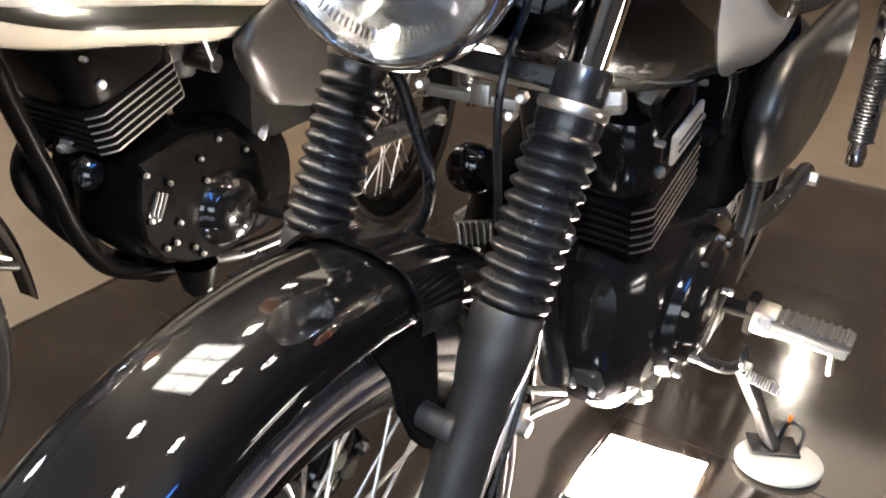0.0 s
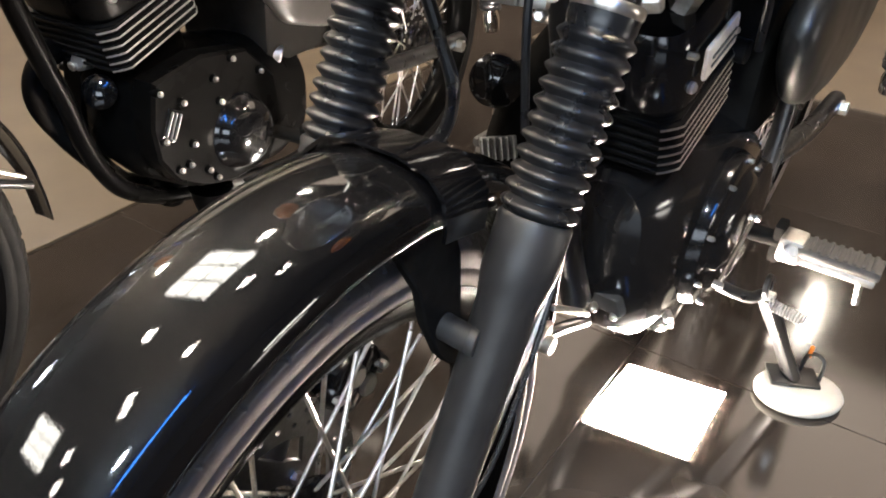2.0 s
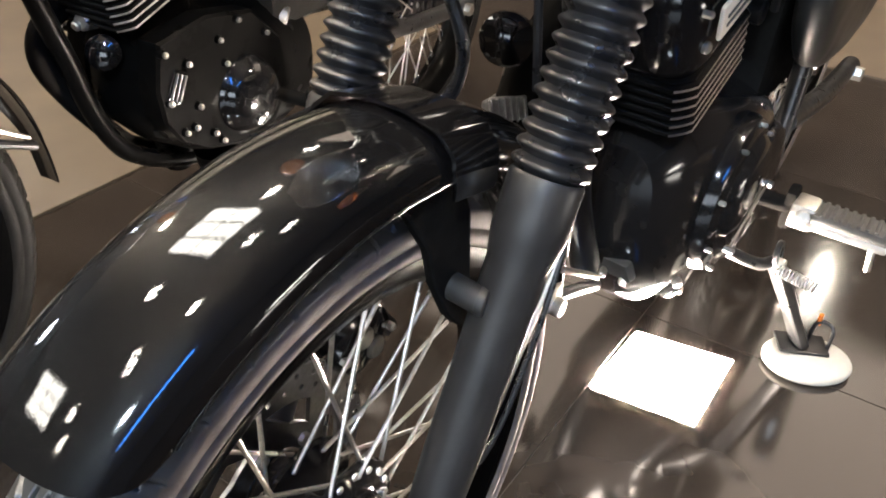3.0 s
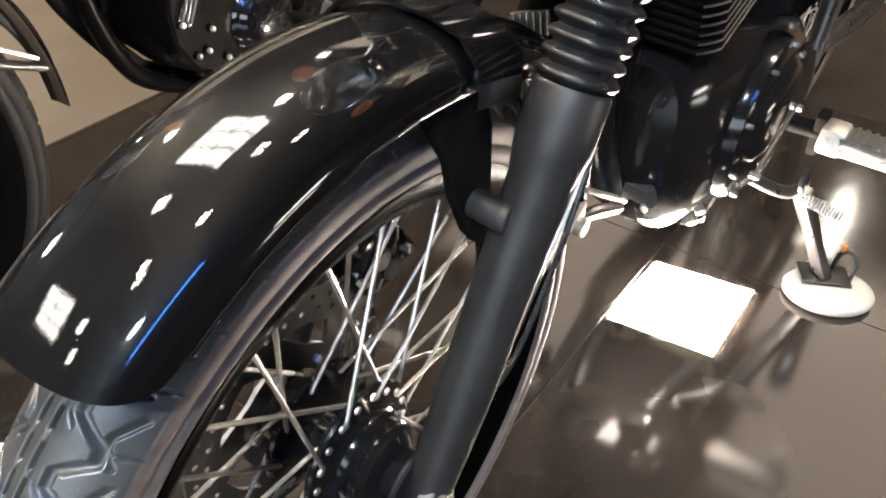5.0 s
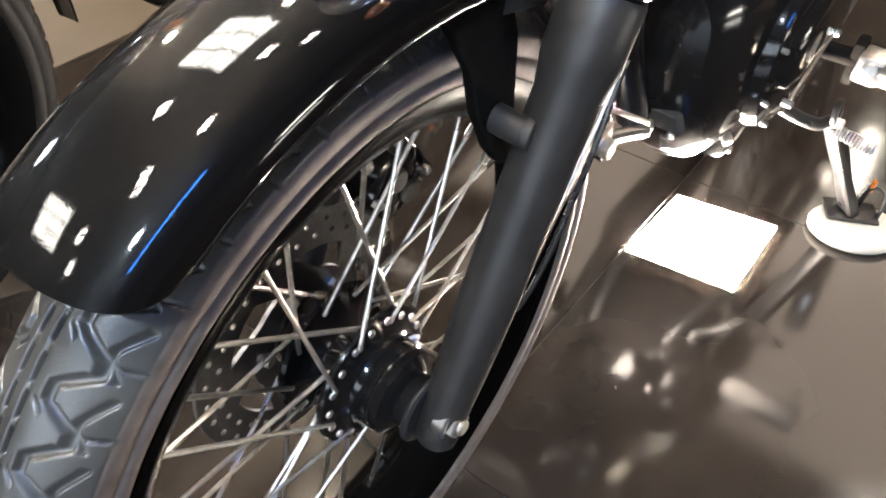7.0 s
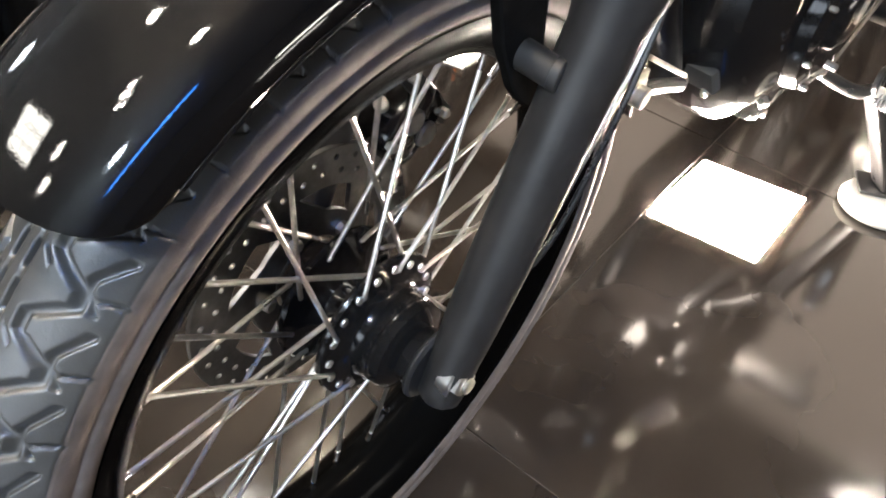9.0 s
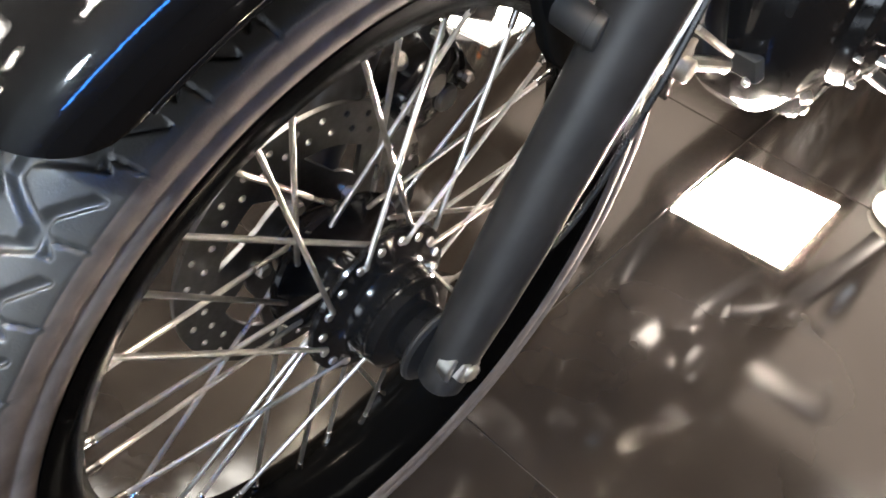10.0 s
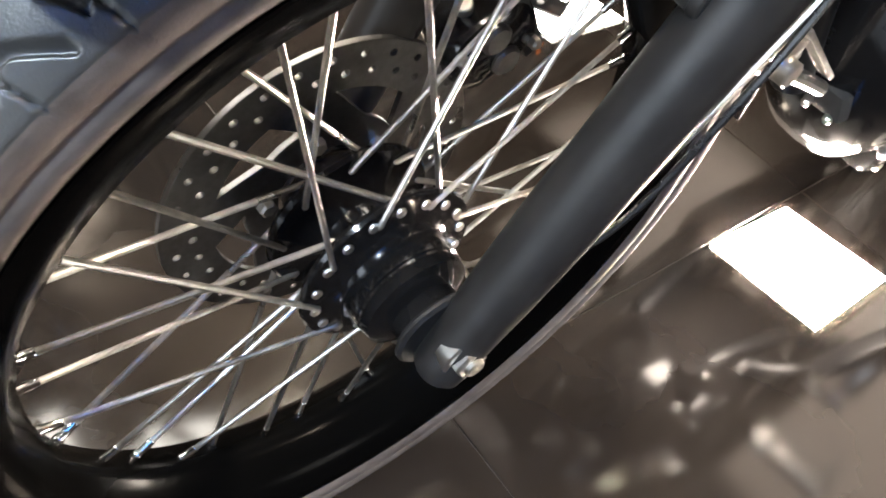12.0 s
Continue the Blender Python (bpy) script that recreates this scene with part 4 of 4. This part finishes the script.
def small_front_parts(bike):
    # cable down the back of the left leg to the hub
    bm = bmesh.new()
    tube(bm, [(-0.172, 0.05, 0.83), (-0.166, 0.05, 0.775), (-0.15, 0.05, 0.749), (-0.141, 0.05, 0.718), (-0.144, 0.05, 0.685), (-0.151, 0.05, 0.652), (-0.158, 0.05, 0.62)], 0.003, 8)
    part("throttle_cable", bm, M_RUBBER, bike, "thin black control cable")
    for off, r in ((0.0, 0.0026), (0.006, 0.0022)):
        bm = bmesh.new()
        tube(bm, [fork(0.28, LEG_Y + 0.018, -0.02), fork(0.2, LEG_Y + 0.014 + off, -0.023), fork(0.1, LEG_Y + 0.006 + off, -0.026 - off), fork(0.02, 0.06, -0.03), (-0.02, 0.06, 0.285)], r, 8)
        part("speedometer_cable", bm, M_STEEL if off == 0 else M_RUBBER, bike, "speedometer cable along the fork leg")
    bm = bmesh.new()
    rod(bm, (-0.145, 0.08, 0.472), (-0.165, 0.085, 0.464), 0.008, seg=14, bevel=0.001)
    block(bm, (0.02, 0.004, 0.02), pose(-0.153, 0.09, 0.468, 0, -10, 0), 0.002)
    rod(bm, (-0.152, 0.088, 0.462), (-0.152, 0.099, 0.462), 0.0075, seg=14, bevel=0.001)
    part("cable_clip", bm, M_STEEL, bike, "bright steel cable clip")
    # brake hose from the right side looping down
    bm = bmesh.new()
    tube(bm, [(-0.16, -0.05, 0.76), (-0.19, -0.075, 0.71), (-0.2, -0.068, 0.687), (-0.2, -0.052, 0.654), (-0.2, -0.036, 0.616), (-0.2, -0.042, 0.578), (-0.19, -0.066, 0.545), (-0.15, -0.085, 0.5), (-0.11, -0.08, 0.42)], 0.0055, 10)
    part("brake_hose", bm, M_RUBBER, bike, "black rubber front brake hose")
    at = Matrix.Translation((-0.1, -0.06, 0.388)) @ pose(0, 0, 0, 0, 38, 0)
    bm = bmesh.new()
    loft(bm, [[at @ Vector((x, y, z)) for x, z in rounded(hx, -hz, hz, 20, 3.4)] for y, hx, hz in ((-0.024, 0.02, 0.016), (-0.02, 0.03, 0.024), (0.002, 0.034, 0.028), (0.014, 0.031, 0.025), (0.018, 0.022, 0.017))])
    cal = part("brake_caliper", bm, M_ENGINE, bike, "black front brake caliper")
    for dz in (-0.012, 0.012):
        bm = bmesh.new()
        lathe(bm, [(0, 0), (0.0105, 0), (0.0105, 0.003), (0.0085, 0.005), (0, 0.005)], at @ Matrix.Translation((0, 0.017, dz)) @ pose(0, 0, 0, -90), 20)
        part("piston_cap", bm, M_DISC, cal)
    bm = bmesh.new()
    block(bm, (0.016, 0.006, 0.09), at @ Matrix.Translation((-0.022, 0.012, 0.012)), 0.002)
    part("caliper_bracket", bm, M_FRAME, cal)
    for dx, dz in ((-0.022, 0.044), (-0.022, -0.02), (0.024, 0.016)):
        bm = bmesh.new()
        hexagon(bm, at @ Vector((dx, 0.012, dz)), at @ Vector((dx, 0.022, dz)), 0.0042)
        part("caliper_bolt", bm, M_STEEL, cal)
    bm = bmesh.new()
    rod(bm, at @ Vector((0.004, -0.002, 0.026)), at @ Vector((0.004, 0.004, 0.04)), 0.0055, seg=12, bevel=0.001)
    part("hose_union", bm, M_STEEL, cal)
    # horn
    m = frame_to((-0.3, -0.054, 0.591), (-0.2, -0.01, 0.6))
    bm = bmesh.new()
    lathe(bm, [(0, -0.02), (0.014, -0.02), (0.021, -0.01), (0.024, 0.0), (0.024, 0.007), (0.018, 0.012), (0.009, 0.014), (0, 0.018)], m, 32)
    horn = part("horn", bm, M_PAINT, bike, "round black horn")
    bm = bmesh.new()
    block(bm, (0.006, 0.02, 0.05), pose(-0.33, -0.06, 0.56), 0.001)
    part("horn_bracket", bm, M_STEEL, horn)
    m = Matrix.Translation((-0.3, -0.045, 0.528)) @ pose(0, 0, 0, 12, -15, 25)
    bm = bmesh.new()
    block(bm, (0.01, 0.034, 0.021), m, 0.002)
    box = part("rectifier", bm, M_DISC, bike, "small ribbed dull alloy rectifier")
    for k in range(6):
        bm = bmesh.new()
        block(bm, (0.01, 0.0024, 0.021), m @ Matrix.Translation((0.0095, -0.0145 + 0.0058 * k, 0)), 0.0006, 1)
        part("rib", bm, M_DISC, box)
    bm = bmesh.new()
    tube(bm, [m @ Vector((0.004, 0.0, -0.015)), m @ Vector((0.006, -0.006, -0.03)), m @ Vector((0.004, -0.022, -0.045))], 0.004, 8)
    tube(bm, [m @ Vector((0.006, -0.004, -0.028)), m @ Vector((0.006, 0.012, -0.036)), m @ Vector((0.004, 0.024, -0.034))], 0.004, 8)
    part("bracket", bm, M_STEEL, box)
    # turn indicators beside the headlight
    for sign in (1, -1):
        m = frame_to((-0.138, 0.17 * sign, 0.872), (0.2, 0.17 * sign, 0.85))
        bm = bmesh.new()
        lathe(bm, [(0, -0.045), (0.02, -0.04), (0.033, -0.02), (0.036, 0.0), (0, 0.0)], m, 28)
        rod(bm, (-0.155, 0.17 * sign, 0.873), (-0.16, 0.09 * sign, 0.875), 0.007, seg=10)
        lamp_ = part("indicator", bm, M_FRAME, bike, "round amber turn indicator")
        bm = bmesh.new()
        lathe(bm, [(0, 0.001), (0.035, 0.001), (0.034, 0.008), (0.02, 0.016), (0, 0.018)], m, 28)
        part("amber_lens", bm, M_AMBER, lamp_)


MAIN = tagged(motorcycle(), "black retro motorcycle with ribbed fork gaiters on its side stand", "motorcycle", group="parked motorcycles")
ON_STAND = Matrix.Translation((0, 0, HUB_Z)) @ pose(0, 0, 0, -1.986, -0.876, 0) @ Matrix.Translation((0, 0, -HUB_Z))
MAIN.matrix_basis = ON_STAND
SECOND = copy_thing(MAIN, pose(0.15, -0.6, 0, 0, 0, 7.0) @ ON_STAND)
tagged(SECOND, "black retro motorcycle with a cream tank parked alongside", "motorcycle", group="parked motorcycles")
for o in SECOND.children_recursive:
    if o.name.startswith("badge"):
        bpy.data.objects.remove(o)
# Shade on the second bike's tyres is put into a darker rubber colour.
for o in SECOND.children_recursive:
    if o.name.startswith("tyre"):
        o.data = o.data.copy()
        o.data.materials[0] = M_TYRE_SHADE_MARKS
        o.data.materials[1] = M_TYRE_SHADE_MARKS
        o["label"] = "black tyre with shade in its rubber colour"
for o in SECOND.children:
    if o.name.startswith("fuel_tank"):
        o.data = o.data.copy()
        o.data.materials[0] = M_CREAM
        o["label"] = "cream fuel tank with dark stripes"
        o.matrix_basis = Matrix.Translation((0, 0.015, -0.035)) @ o.matrix_basis
        for band in o.children:
            bpy.data.objects.remove(band)
        for sign in (1, -1):
            flank_band(o, sign, "tank_stripe", M_OLIVE, -0.25, -0.84, -0.74, -0.5, 0.002, "dark olive stripe")
            flank_band(o, sign, "tank_stripe", M_OLIVE, -0.24, -0.84, -0.42, 0.1, 0.002, "dark olive stripe")



def plain(ob):
    """An object's name without Blender's suffix."""
    return ob.name.split(".")[0]


def swap_mesh(ob, bm, mat, smooth=35.0):
    """Gives an object a mesh of its own."""
    made = finish("spare", bm, mat, None, smooth=smooth)
    ob.data = made.data
    bpy.data.objects.remove(made)


def second_engine(bike):
    """The neighbour's engine: a flat side case with a small dome, many bolts, and its own pipe and front tube."""
    eng = [o for o in bike.children if plain(o) == "engine"][0]
    for o in list(eng.children_recursive):
        if plain(o) in ("engine_cover", "sprocket_cover", "cover_bolt", "link_joint", "engine_bracket", "bracket_bolt", "drain_plug"):
            bpy.data.objects.remove(o)
    for o in list(eng.children):
        if plain(o) == "gear_linkage":
            bpy.data.objects.remove(o)
    # Swap in the darker copy that paints shade on this engine.
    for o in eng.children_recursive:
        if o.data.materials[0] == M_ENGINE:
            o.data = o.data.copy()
            o.data.materials[0] = M_ENGINE_SHADED
    bm = bmesh.new()
    rows = [(-0.447, 0.03, 0.37, 0.45), (-0.456, 0.055, 0.34, 0.475), (-0.49, 0.068, 0.305, 0.485), (-0.56, 0.074, 0.262, 0.49), (-0.64, 0.08, 0.245, 0.475), (-0.74, 0.08, 0.24, 0.455), (-0.8, 0.07, 0.255, 0.43), (-0.815, 0.05, 0.285, 0.4)]
    loft(bm, [torso_ring(x, rounded(h, a, b, 32, 2.6, 0.02)) for x, h, a, b in rows])
    swap_mesh(eng, bm, M_ENGINE_SHADED)
    eng["label"] = "black single-cylinder engine with shade in its paint colour"
    upright = pose(0, 0, 0, 90, 0, 0)
    for sign in (1, -1):
        bm = plate([[(-0.462, 0.468), (-0.452, 0.41), (-0.458, 0.365), (-0.485, 0.325), (-0.53, 0.298), (-0.6, 0.278), (-0.68, 0.28), (-0.715, 0.33), (-0.7, 0.41), (-0.64, 0.465), (-0.55, 0.48)]],
                   0.03, Matrix.Translation((0, 0.02 + 0.062 * sign, 0)) @ upright, 0.004)
        case = part("side_case", bm, M_ENGINE_SHADED, eng)
        bm = bmesh.new()
        lathe(bm, [(0, 0), (0.061, 0), (0.061, 0.008), (0.056, 0.012), (0.052, 0.022), (0.042, 0.034), (0.026, 0.042), (0, 0.045)], Matrix.Translation((-0.618, 0.02 + 0.075 * sign, 0.35)) @ pose(0, 0, 0, -90 * sign), 44)
        part("engine_cover", bm, M_PAINT, eng, "small domed glossy black engine cover", smooth=60)
        for x, z in ((-0.462, 0.458), (-0.502, 0.433), (-0.566, 0.447), (-0.575, 0.411), (-0.605, 0.465), (-0.463, 0.391), (-0.515, 0.368), (-0.504, 0.341), (-0.54, 0.318), (-0.556, 0.3), (-0.485, 0.34), (-0.665, 0.43)):
            bm = bmesh.new()
            lathe(bm, [(0, 0), (0.0068, 0), (0.006, 0.012), (0, 0.012)], Matrix.Translation((x, 0.02 + 0.074 * sign, z)) @ pose(0, 0, 0, -90 * sign), 14)
            part("bolt_boss", bm, M_ENGINE_SHADED, case)
            bm = bmesh.new()
            c = Vector((x, 0.02 + 0.085 * sign, z))
            hexagon(bm, c, c + Vector((0, 0.006 * sign, 0)), 0.004)
            part("cover_bolt", bm, M_STEEL, case)
        bm = bmesh.new()
        at = Matrix.Translation((-0.479, 0.02 + 0.078 * sign, 0.408)) @ pose(0, 0, 0, 0, -28, 0)
        block(bm, (0.028, 0.016, 0.046), at, 0.006)
        lid = part("filter_cover", bm, M_PAINT, eng, "ribbed black oil filter cover")
        for k in (-1, 0, 1):
            bm = bmesh.new()
            block(bm, (0.003, 0.004, 0.036), at @ Matrix.Translation((0.008 * k, 0.009 * sign, 0)), 0.001, 1)
            part("rib", bm, M_FIN_EDGE, lid)
    bm = bmesh.new()
    lathe(bm, [(0, -0.03), (0.012, -0.03), (0.021, -0.012), (0.0235, 0.0), (0.0225, 0.006), (0.017, 0.009), (0.008, 0.011), (0, 0.012)], frame_to((-0.436, 0.03, 0.452), (-0.25, 0.16, 0.53)), 32)
    part("pickup_cover", bm, M_PAINT, eng, "small round black cover on the engine's nose")
    bm = bmesh.new()
    rod(bm, (-0.462, 0.0, 0.483), (-0.428, 0.006, 0.488), 0.0115, seg=24, bevel=0.003)
    part("mount_bolt", bm, M_ALLOY, eng, "thick bare alloy bolt")
    bm = bmesh.new()
    rod(bm, (-0.72, 0.05, 0.44), (-0.745, 0.085, 0.427), 0.0155, seg=24, bevel=0.003)
    part("starter_end", bm, M_ALLOY, eng, "pale alloy starter motor end")
    for o in list(bike.children):
        if plain(o) == "frame":
            bm = bmesh.new()
            tube(bm, [(-0.2, 0, 0.86), (-0.3, 0, 0.735), (-0.347, 0, 0.62), (-0.366, 0, 0.556), (-0.387, 0, 0.49), (-0.405, 0, 0.436), (-0.421, 0, 0.378), (-0.447, 0, 0.319), (-0.49, 0, 0.272), (-0.592, 0, 0.226), (-0.735, 0, 0.205), (-0.82, 0, 0.24)], 0.0135, 14)
            # The front tube takes the same painted shade as the engine.
            swap_mesh(o, bm, M_ENGINE_SHADED)
        elif plain(o) == "exhaust_pipe":
            bm = bmesh.new()
            tube(bm, [(-0.455, -0.031, 0.5), (-0.415, -0.031, 0.492), (-0.391, -0.031, 0.465), (-0.392, -0.031, 0.43), (-0.415, -0.031, 0.388), (-0.45, -0.034, 0.34), (-0.52, -0.05, 0.262), (-0.6, -0.078, 0.228), (-0.7, -0.105, 0.235), (-0.9, -0.15, 0.29)], 0.016, 18)
            swap_mesh(o, bm, M_BLACK)


second_engine(SECOND)

# ---- things on the floor ----
def floor_panel(x, y, label, lit):
    """A thin sheet of light, pushed slightly out of square, on a slim white back."""
    edge = [(-0.067, -0.072), (-0.09, 0.076), (0.071, 0.076), (0.088, -0.079)]
    bm = plate([edge], 0.0016, Matrix.Translation((0, 0, 0.0008)), 0)
    tray = finish("light_panel", bm, M_WHITE, smooth=0)
    tray.matrix_basis = pose(x, y, 0.0005)
    bm = plate([[(a * 0.995, b * 0.995) for a, b in edge]], 0.001, Matrix.Translation((0, 0, 0.0024)), 0)
    part("diffuser", bm, lit, tray, "glowing white diffuser", smooth=0)
    return tagged(tray, label, "light panel", group="floor light panels")


floor_panel(-0.648, 0.07, "square white LED light panel glowing on the floor under an engine", M_PANEL)
floor_panel(-0.73, -0.49, "square white LED light panel glowing on the floor between two motorcycles", M_PANEL_DIM)
bm = bmesh.new()
lathe(bm, [(0, 0), (0.062, 0), (0.065, 0.003), (0.066, 0.009), (0.063, 0.014), (0.052, 0.0175), (0.0, 0.019)], Matrix.Scale(0.8, 4, (0, 1, 0)), 48)
puck = finish("stand_puck", bm, M_WHITE, smooth=60)
puck.matrix_basis = pose(-0.8, 0.237, 0.001, 0, 0, 118)
tagged(puck, "round off-white plastic puck under the side stand", "stand puck")

# ---- floor tiles ----
bm = bmesh.new()
block(bm, (TILE - 0.0014, TILE - 0.0014, 0.008), pose(0, 0, -0.004), 0.0005, 1)
tile_mesh = bpy.data.meshes.new("tile")
bm.to_mesh(tile_mesh)
bm.free()
tile_mesh.materials.append(M_FLOOR)
for row in range(-5, 8):
    for col in range(-7, 9):
        shift = 0.0 if row >= -1 else 0.42
        share("tile", tile_mesh, FLOOR, pose(TILE_X - shift + (0.5 - col) * TILE, TILE_Y + (row + 0.5) * TILE, 0.0))

# ---- ceiling lamps ----
def led_panel(x, y, sx, sy):
    bm = bmesh.new()
    block(bm, (sx, sy, 0.03), pose(0, 0, 0), 0.002)
    box = finish("ceiling_light", bm, M_WALL)
    box.matrix_basis = pose(x, y, 3.035)
    for i in (-1, 0, 1):
        for j in (-0.5, 0.5):
            bm = bmesh.new()
            block(bm, (sx / 3 - 0.03, sy / 2 - 0.03, 0.006), pose(i * sx / 3, j * sy / 2, -0.018), 0)
            part("diffuser", bm, M_CEIL_LED, box, smooth=0)
    return tagged(box, "rectangular ceiling light with six glowing panes", "ceiling light", group="ceiling lights")


def spot(x, y):
    bm = bmesh.new()
    block(bm, (0.2, 0.2, 0.05), pose(0, 0, 0), 0.004)
    box = finish("spot_cluster", bm, M_FRAME)
    box.matrix_basis = pose(x, y, 3.025, 0, 0, 20)
    for i in (-1, 1):
        for j in (-1, 1):
            bm = bmesh.new()
            lathe(bm, [(0, -0.032), (0.023, -0.032), (0.025, -0.02), (0, -0.02)], Matrix.Translation((0.052 * i, 0.052 * j, 0)), 16)
            part("led", bm, M_SPOT, box)
    return tagged(box, "black ceiling spot cluster with four bright lamps", "ceiling light", group="ceiling spots")


COOL_AT = (1.76, 0.95)
led_panel(-0.36, -1.46, 0.74, 1.2)
led_panel(2.2, -2.65, 0.66, 1.4)
for x, y in ((-1.03, -1.23), (-0.57, -3.35), (-0.33, -0.34), (0.51, -1.4), (0.5, 0.02), (1.17, -0.5), (1.29, -0.38), (2.07, -1.2), (2.5, -0.95), (-0.68, 0.29), (-2.63, 0.8), (-1.74, 1.05), (-2.4, -2.2)):
    spot(x, y)
bm = bmesh.new()
block(bm, (2.36, 4.4, 0.04), pose(0, 0, 0), 0.004)
back_light = finish("luminous_ceiling", bm, M_WALL)
back_light.matrix_basis = pose(-4.0, -0.4, 3.03)
for i in range(4):
    for j in range(7):
        bm = bmesh.new()
        block(bm, (0.578, 0.618, 0.008), pose(-0.87 + 0.58 * i, -1.86 + 0.62 * j, -0.024), 0)
        part("diffuser", bm, M_BACK_LED, back_light, smooth=0)
tagged(back_light, "wide softly glowing ceiling light over the back of the showroom", "ceiling light", group="ceiling lights")
bm = bmesh.new()
lathe(bm, [(0, 0.03), (0.12, 0.03), (0.125, 0.0), (0.115, -0.04), (0.1, -0.045), (0.098, -0.02), (0, -0.02)], Matrix(), 40)
tray_ = finish("ceiling_light", bm, M_FRAME)
tray_.matrix_basis = pose(*COOL_AT, 3.02)
bm = bmesh.new()
lathe(bm, [(0, -0.03), (0.085, -0.03), (0.09, -0.022), (0, -0.022)], Matrix(), 32)
part("diffuser", bm, M_COOL, tray_, smooth=60)
tagged(tray_, "round cool white ceiling downlight", "ceiling light", group="ceiling lights")
beam = bpy.data.lights.new("cool_lamp", "SPOT")
beam.energy, beam.color, beam.spot_size, beam.spot_blend, beam.shadow_soft_size = 110, (0.72, 0.87, 1.0), radians(80), 0.7, 0.08
new("cool_lamp", beam).matrix_world = look((*COOL_AT, 2.95), (0.15, 0.0, 0.5))
for x, y, watts in ((-0.57, -3.35, 135), (-1.03, -1.23, 45), (0.51, -1.4, 22), (-1.74, 1.05, 115), (0.5, 0.02, 60)):
    down = bpy.data.lights.new("cluster_lamp", "SPOT")
    down.energy, down.color, down.spot_size, down.spot_blend, down.shadow_soft_size = watts, (1.0, 0.81, 0.61), radians(125), 0.6, 0.06
    new("cluster_lamp", down).matrix_world = look((x, y, 2.96), (x * 0.6, y * 0.55, 0.0))
bm = bmesh.new()
block(bm, (1.55, 0.125, 0.03), pose(0, 0, 0), 0.002)
strip = finish("led_strip", bm, M_BLUE)
strip.matrix_basis = pose(1.5, 1.95, 2.96, 0, 0, 16.5)
for x in (-0.7, 0.7):
    bm = bmesh.new()
    rod(bm, (x, 0, 0.015), (x, 0, 0.09), 0.003, seg=8)
    part("hanger", bm, M_FRAME, strip)
tagged(strip, "long blue LED strip light hung from the ceiling", "strip light")
bm = bmesh.new()
block(bm, (0.06, 0.2, 0.52), pose(0, 0, 0), 0.01)
sconce = finish("wall_light", bm, M_FRAME)
sconce.matrix_basis = pose(-5.17, -0.09, 2.6)
bm = bmesh.new()
block(bm, (0.02, 0.05, 0.4), pose(0.036, 0, 0), 0.004)
part("diffuser", bm, M_SCONCE, sconce)
tagged(sconce, "tall bright wall light on the back wall", "wall light")

# ---- lights low and high on the side walls ----
def wall_box(x, y, z, w, h, lit, label):
    """A slim light box fixed to a wall that runs along x."""
    back = -1 if y > 0 else 1
    bm = bmesh.new()
    block(bm, (w + 0.06, 0.06, h + 0.06), pose(0, 0, 0), 0.006)
    box = finish("wall_light", bm, M_FRAME)
    box.matrix_basis = pose(x, y, z)
    bm = bmesh.new()
    block(bm, (w, 0.012, h), pose(0, 0.032 * back, 0), 0.002)
    part("diffuser", bm, lit, box, smooth=0)
    return tagged(box, label, "wall light", group="wall lights")


wall_box(-2.1, 4.965, 0.34, 1.0, 0.22, M_LIGHT_BOX, "low glowing white light box on the wall")
wall_box(-1.05, -4.965, 1.68, 0.3, 0.3, M_SCONCE_COOL, "small square cool white wall light")
wall_box(1.0, -4.965, 2.3, 0.3, 0.3, M_SCONCE_COOL, "small square cool white wall light")

# ---- window of the street side ----
bm = bmesh.new()
for y0, y1, z0, z1 in ((-0.9, 3.9, 0.72, 0.8), (-0.9, 3.9, 2.2, 2.28), (-0.9, -0.82, 0.8, 2.2), (3.82, 3.9, 0.8, 2.2)):
    block(bm, (0.06, y1 - y0, z1 - z0), pose(4.97, (y0 + y1) / 2, (z0 + z1) / 2), 0.004)
win = tagged(finish("window_1", bm, M_FRAME), "wide dark-framed shop window with cool evening light", "window", kind="structure")
for k in range(4):
    bm = bmesh.new()
    block(bm, (0.01, 1.1, 1.38), pose(4.985, -0.82 + 1.16 * (k + 0.5), 1.5), 0)
    part("pane", bm, M_WINDOW, win, smooth=0)
    if k:
        bm = bmesh.new()
        block(bm, (0.05, 0.06, 1.4), pose(4.975, -0.82 + 1.16 * k, 1.5), 0.004)
        part("mullion", bm, M_FRAME, win)
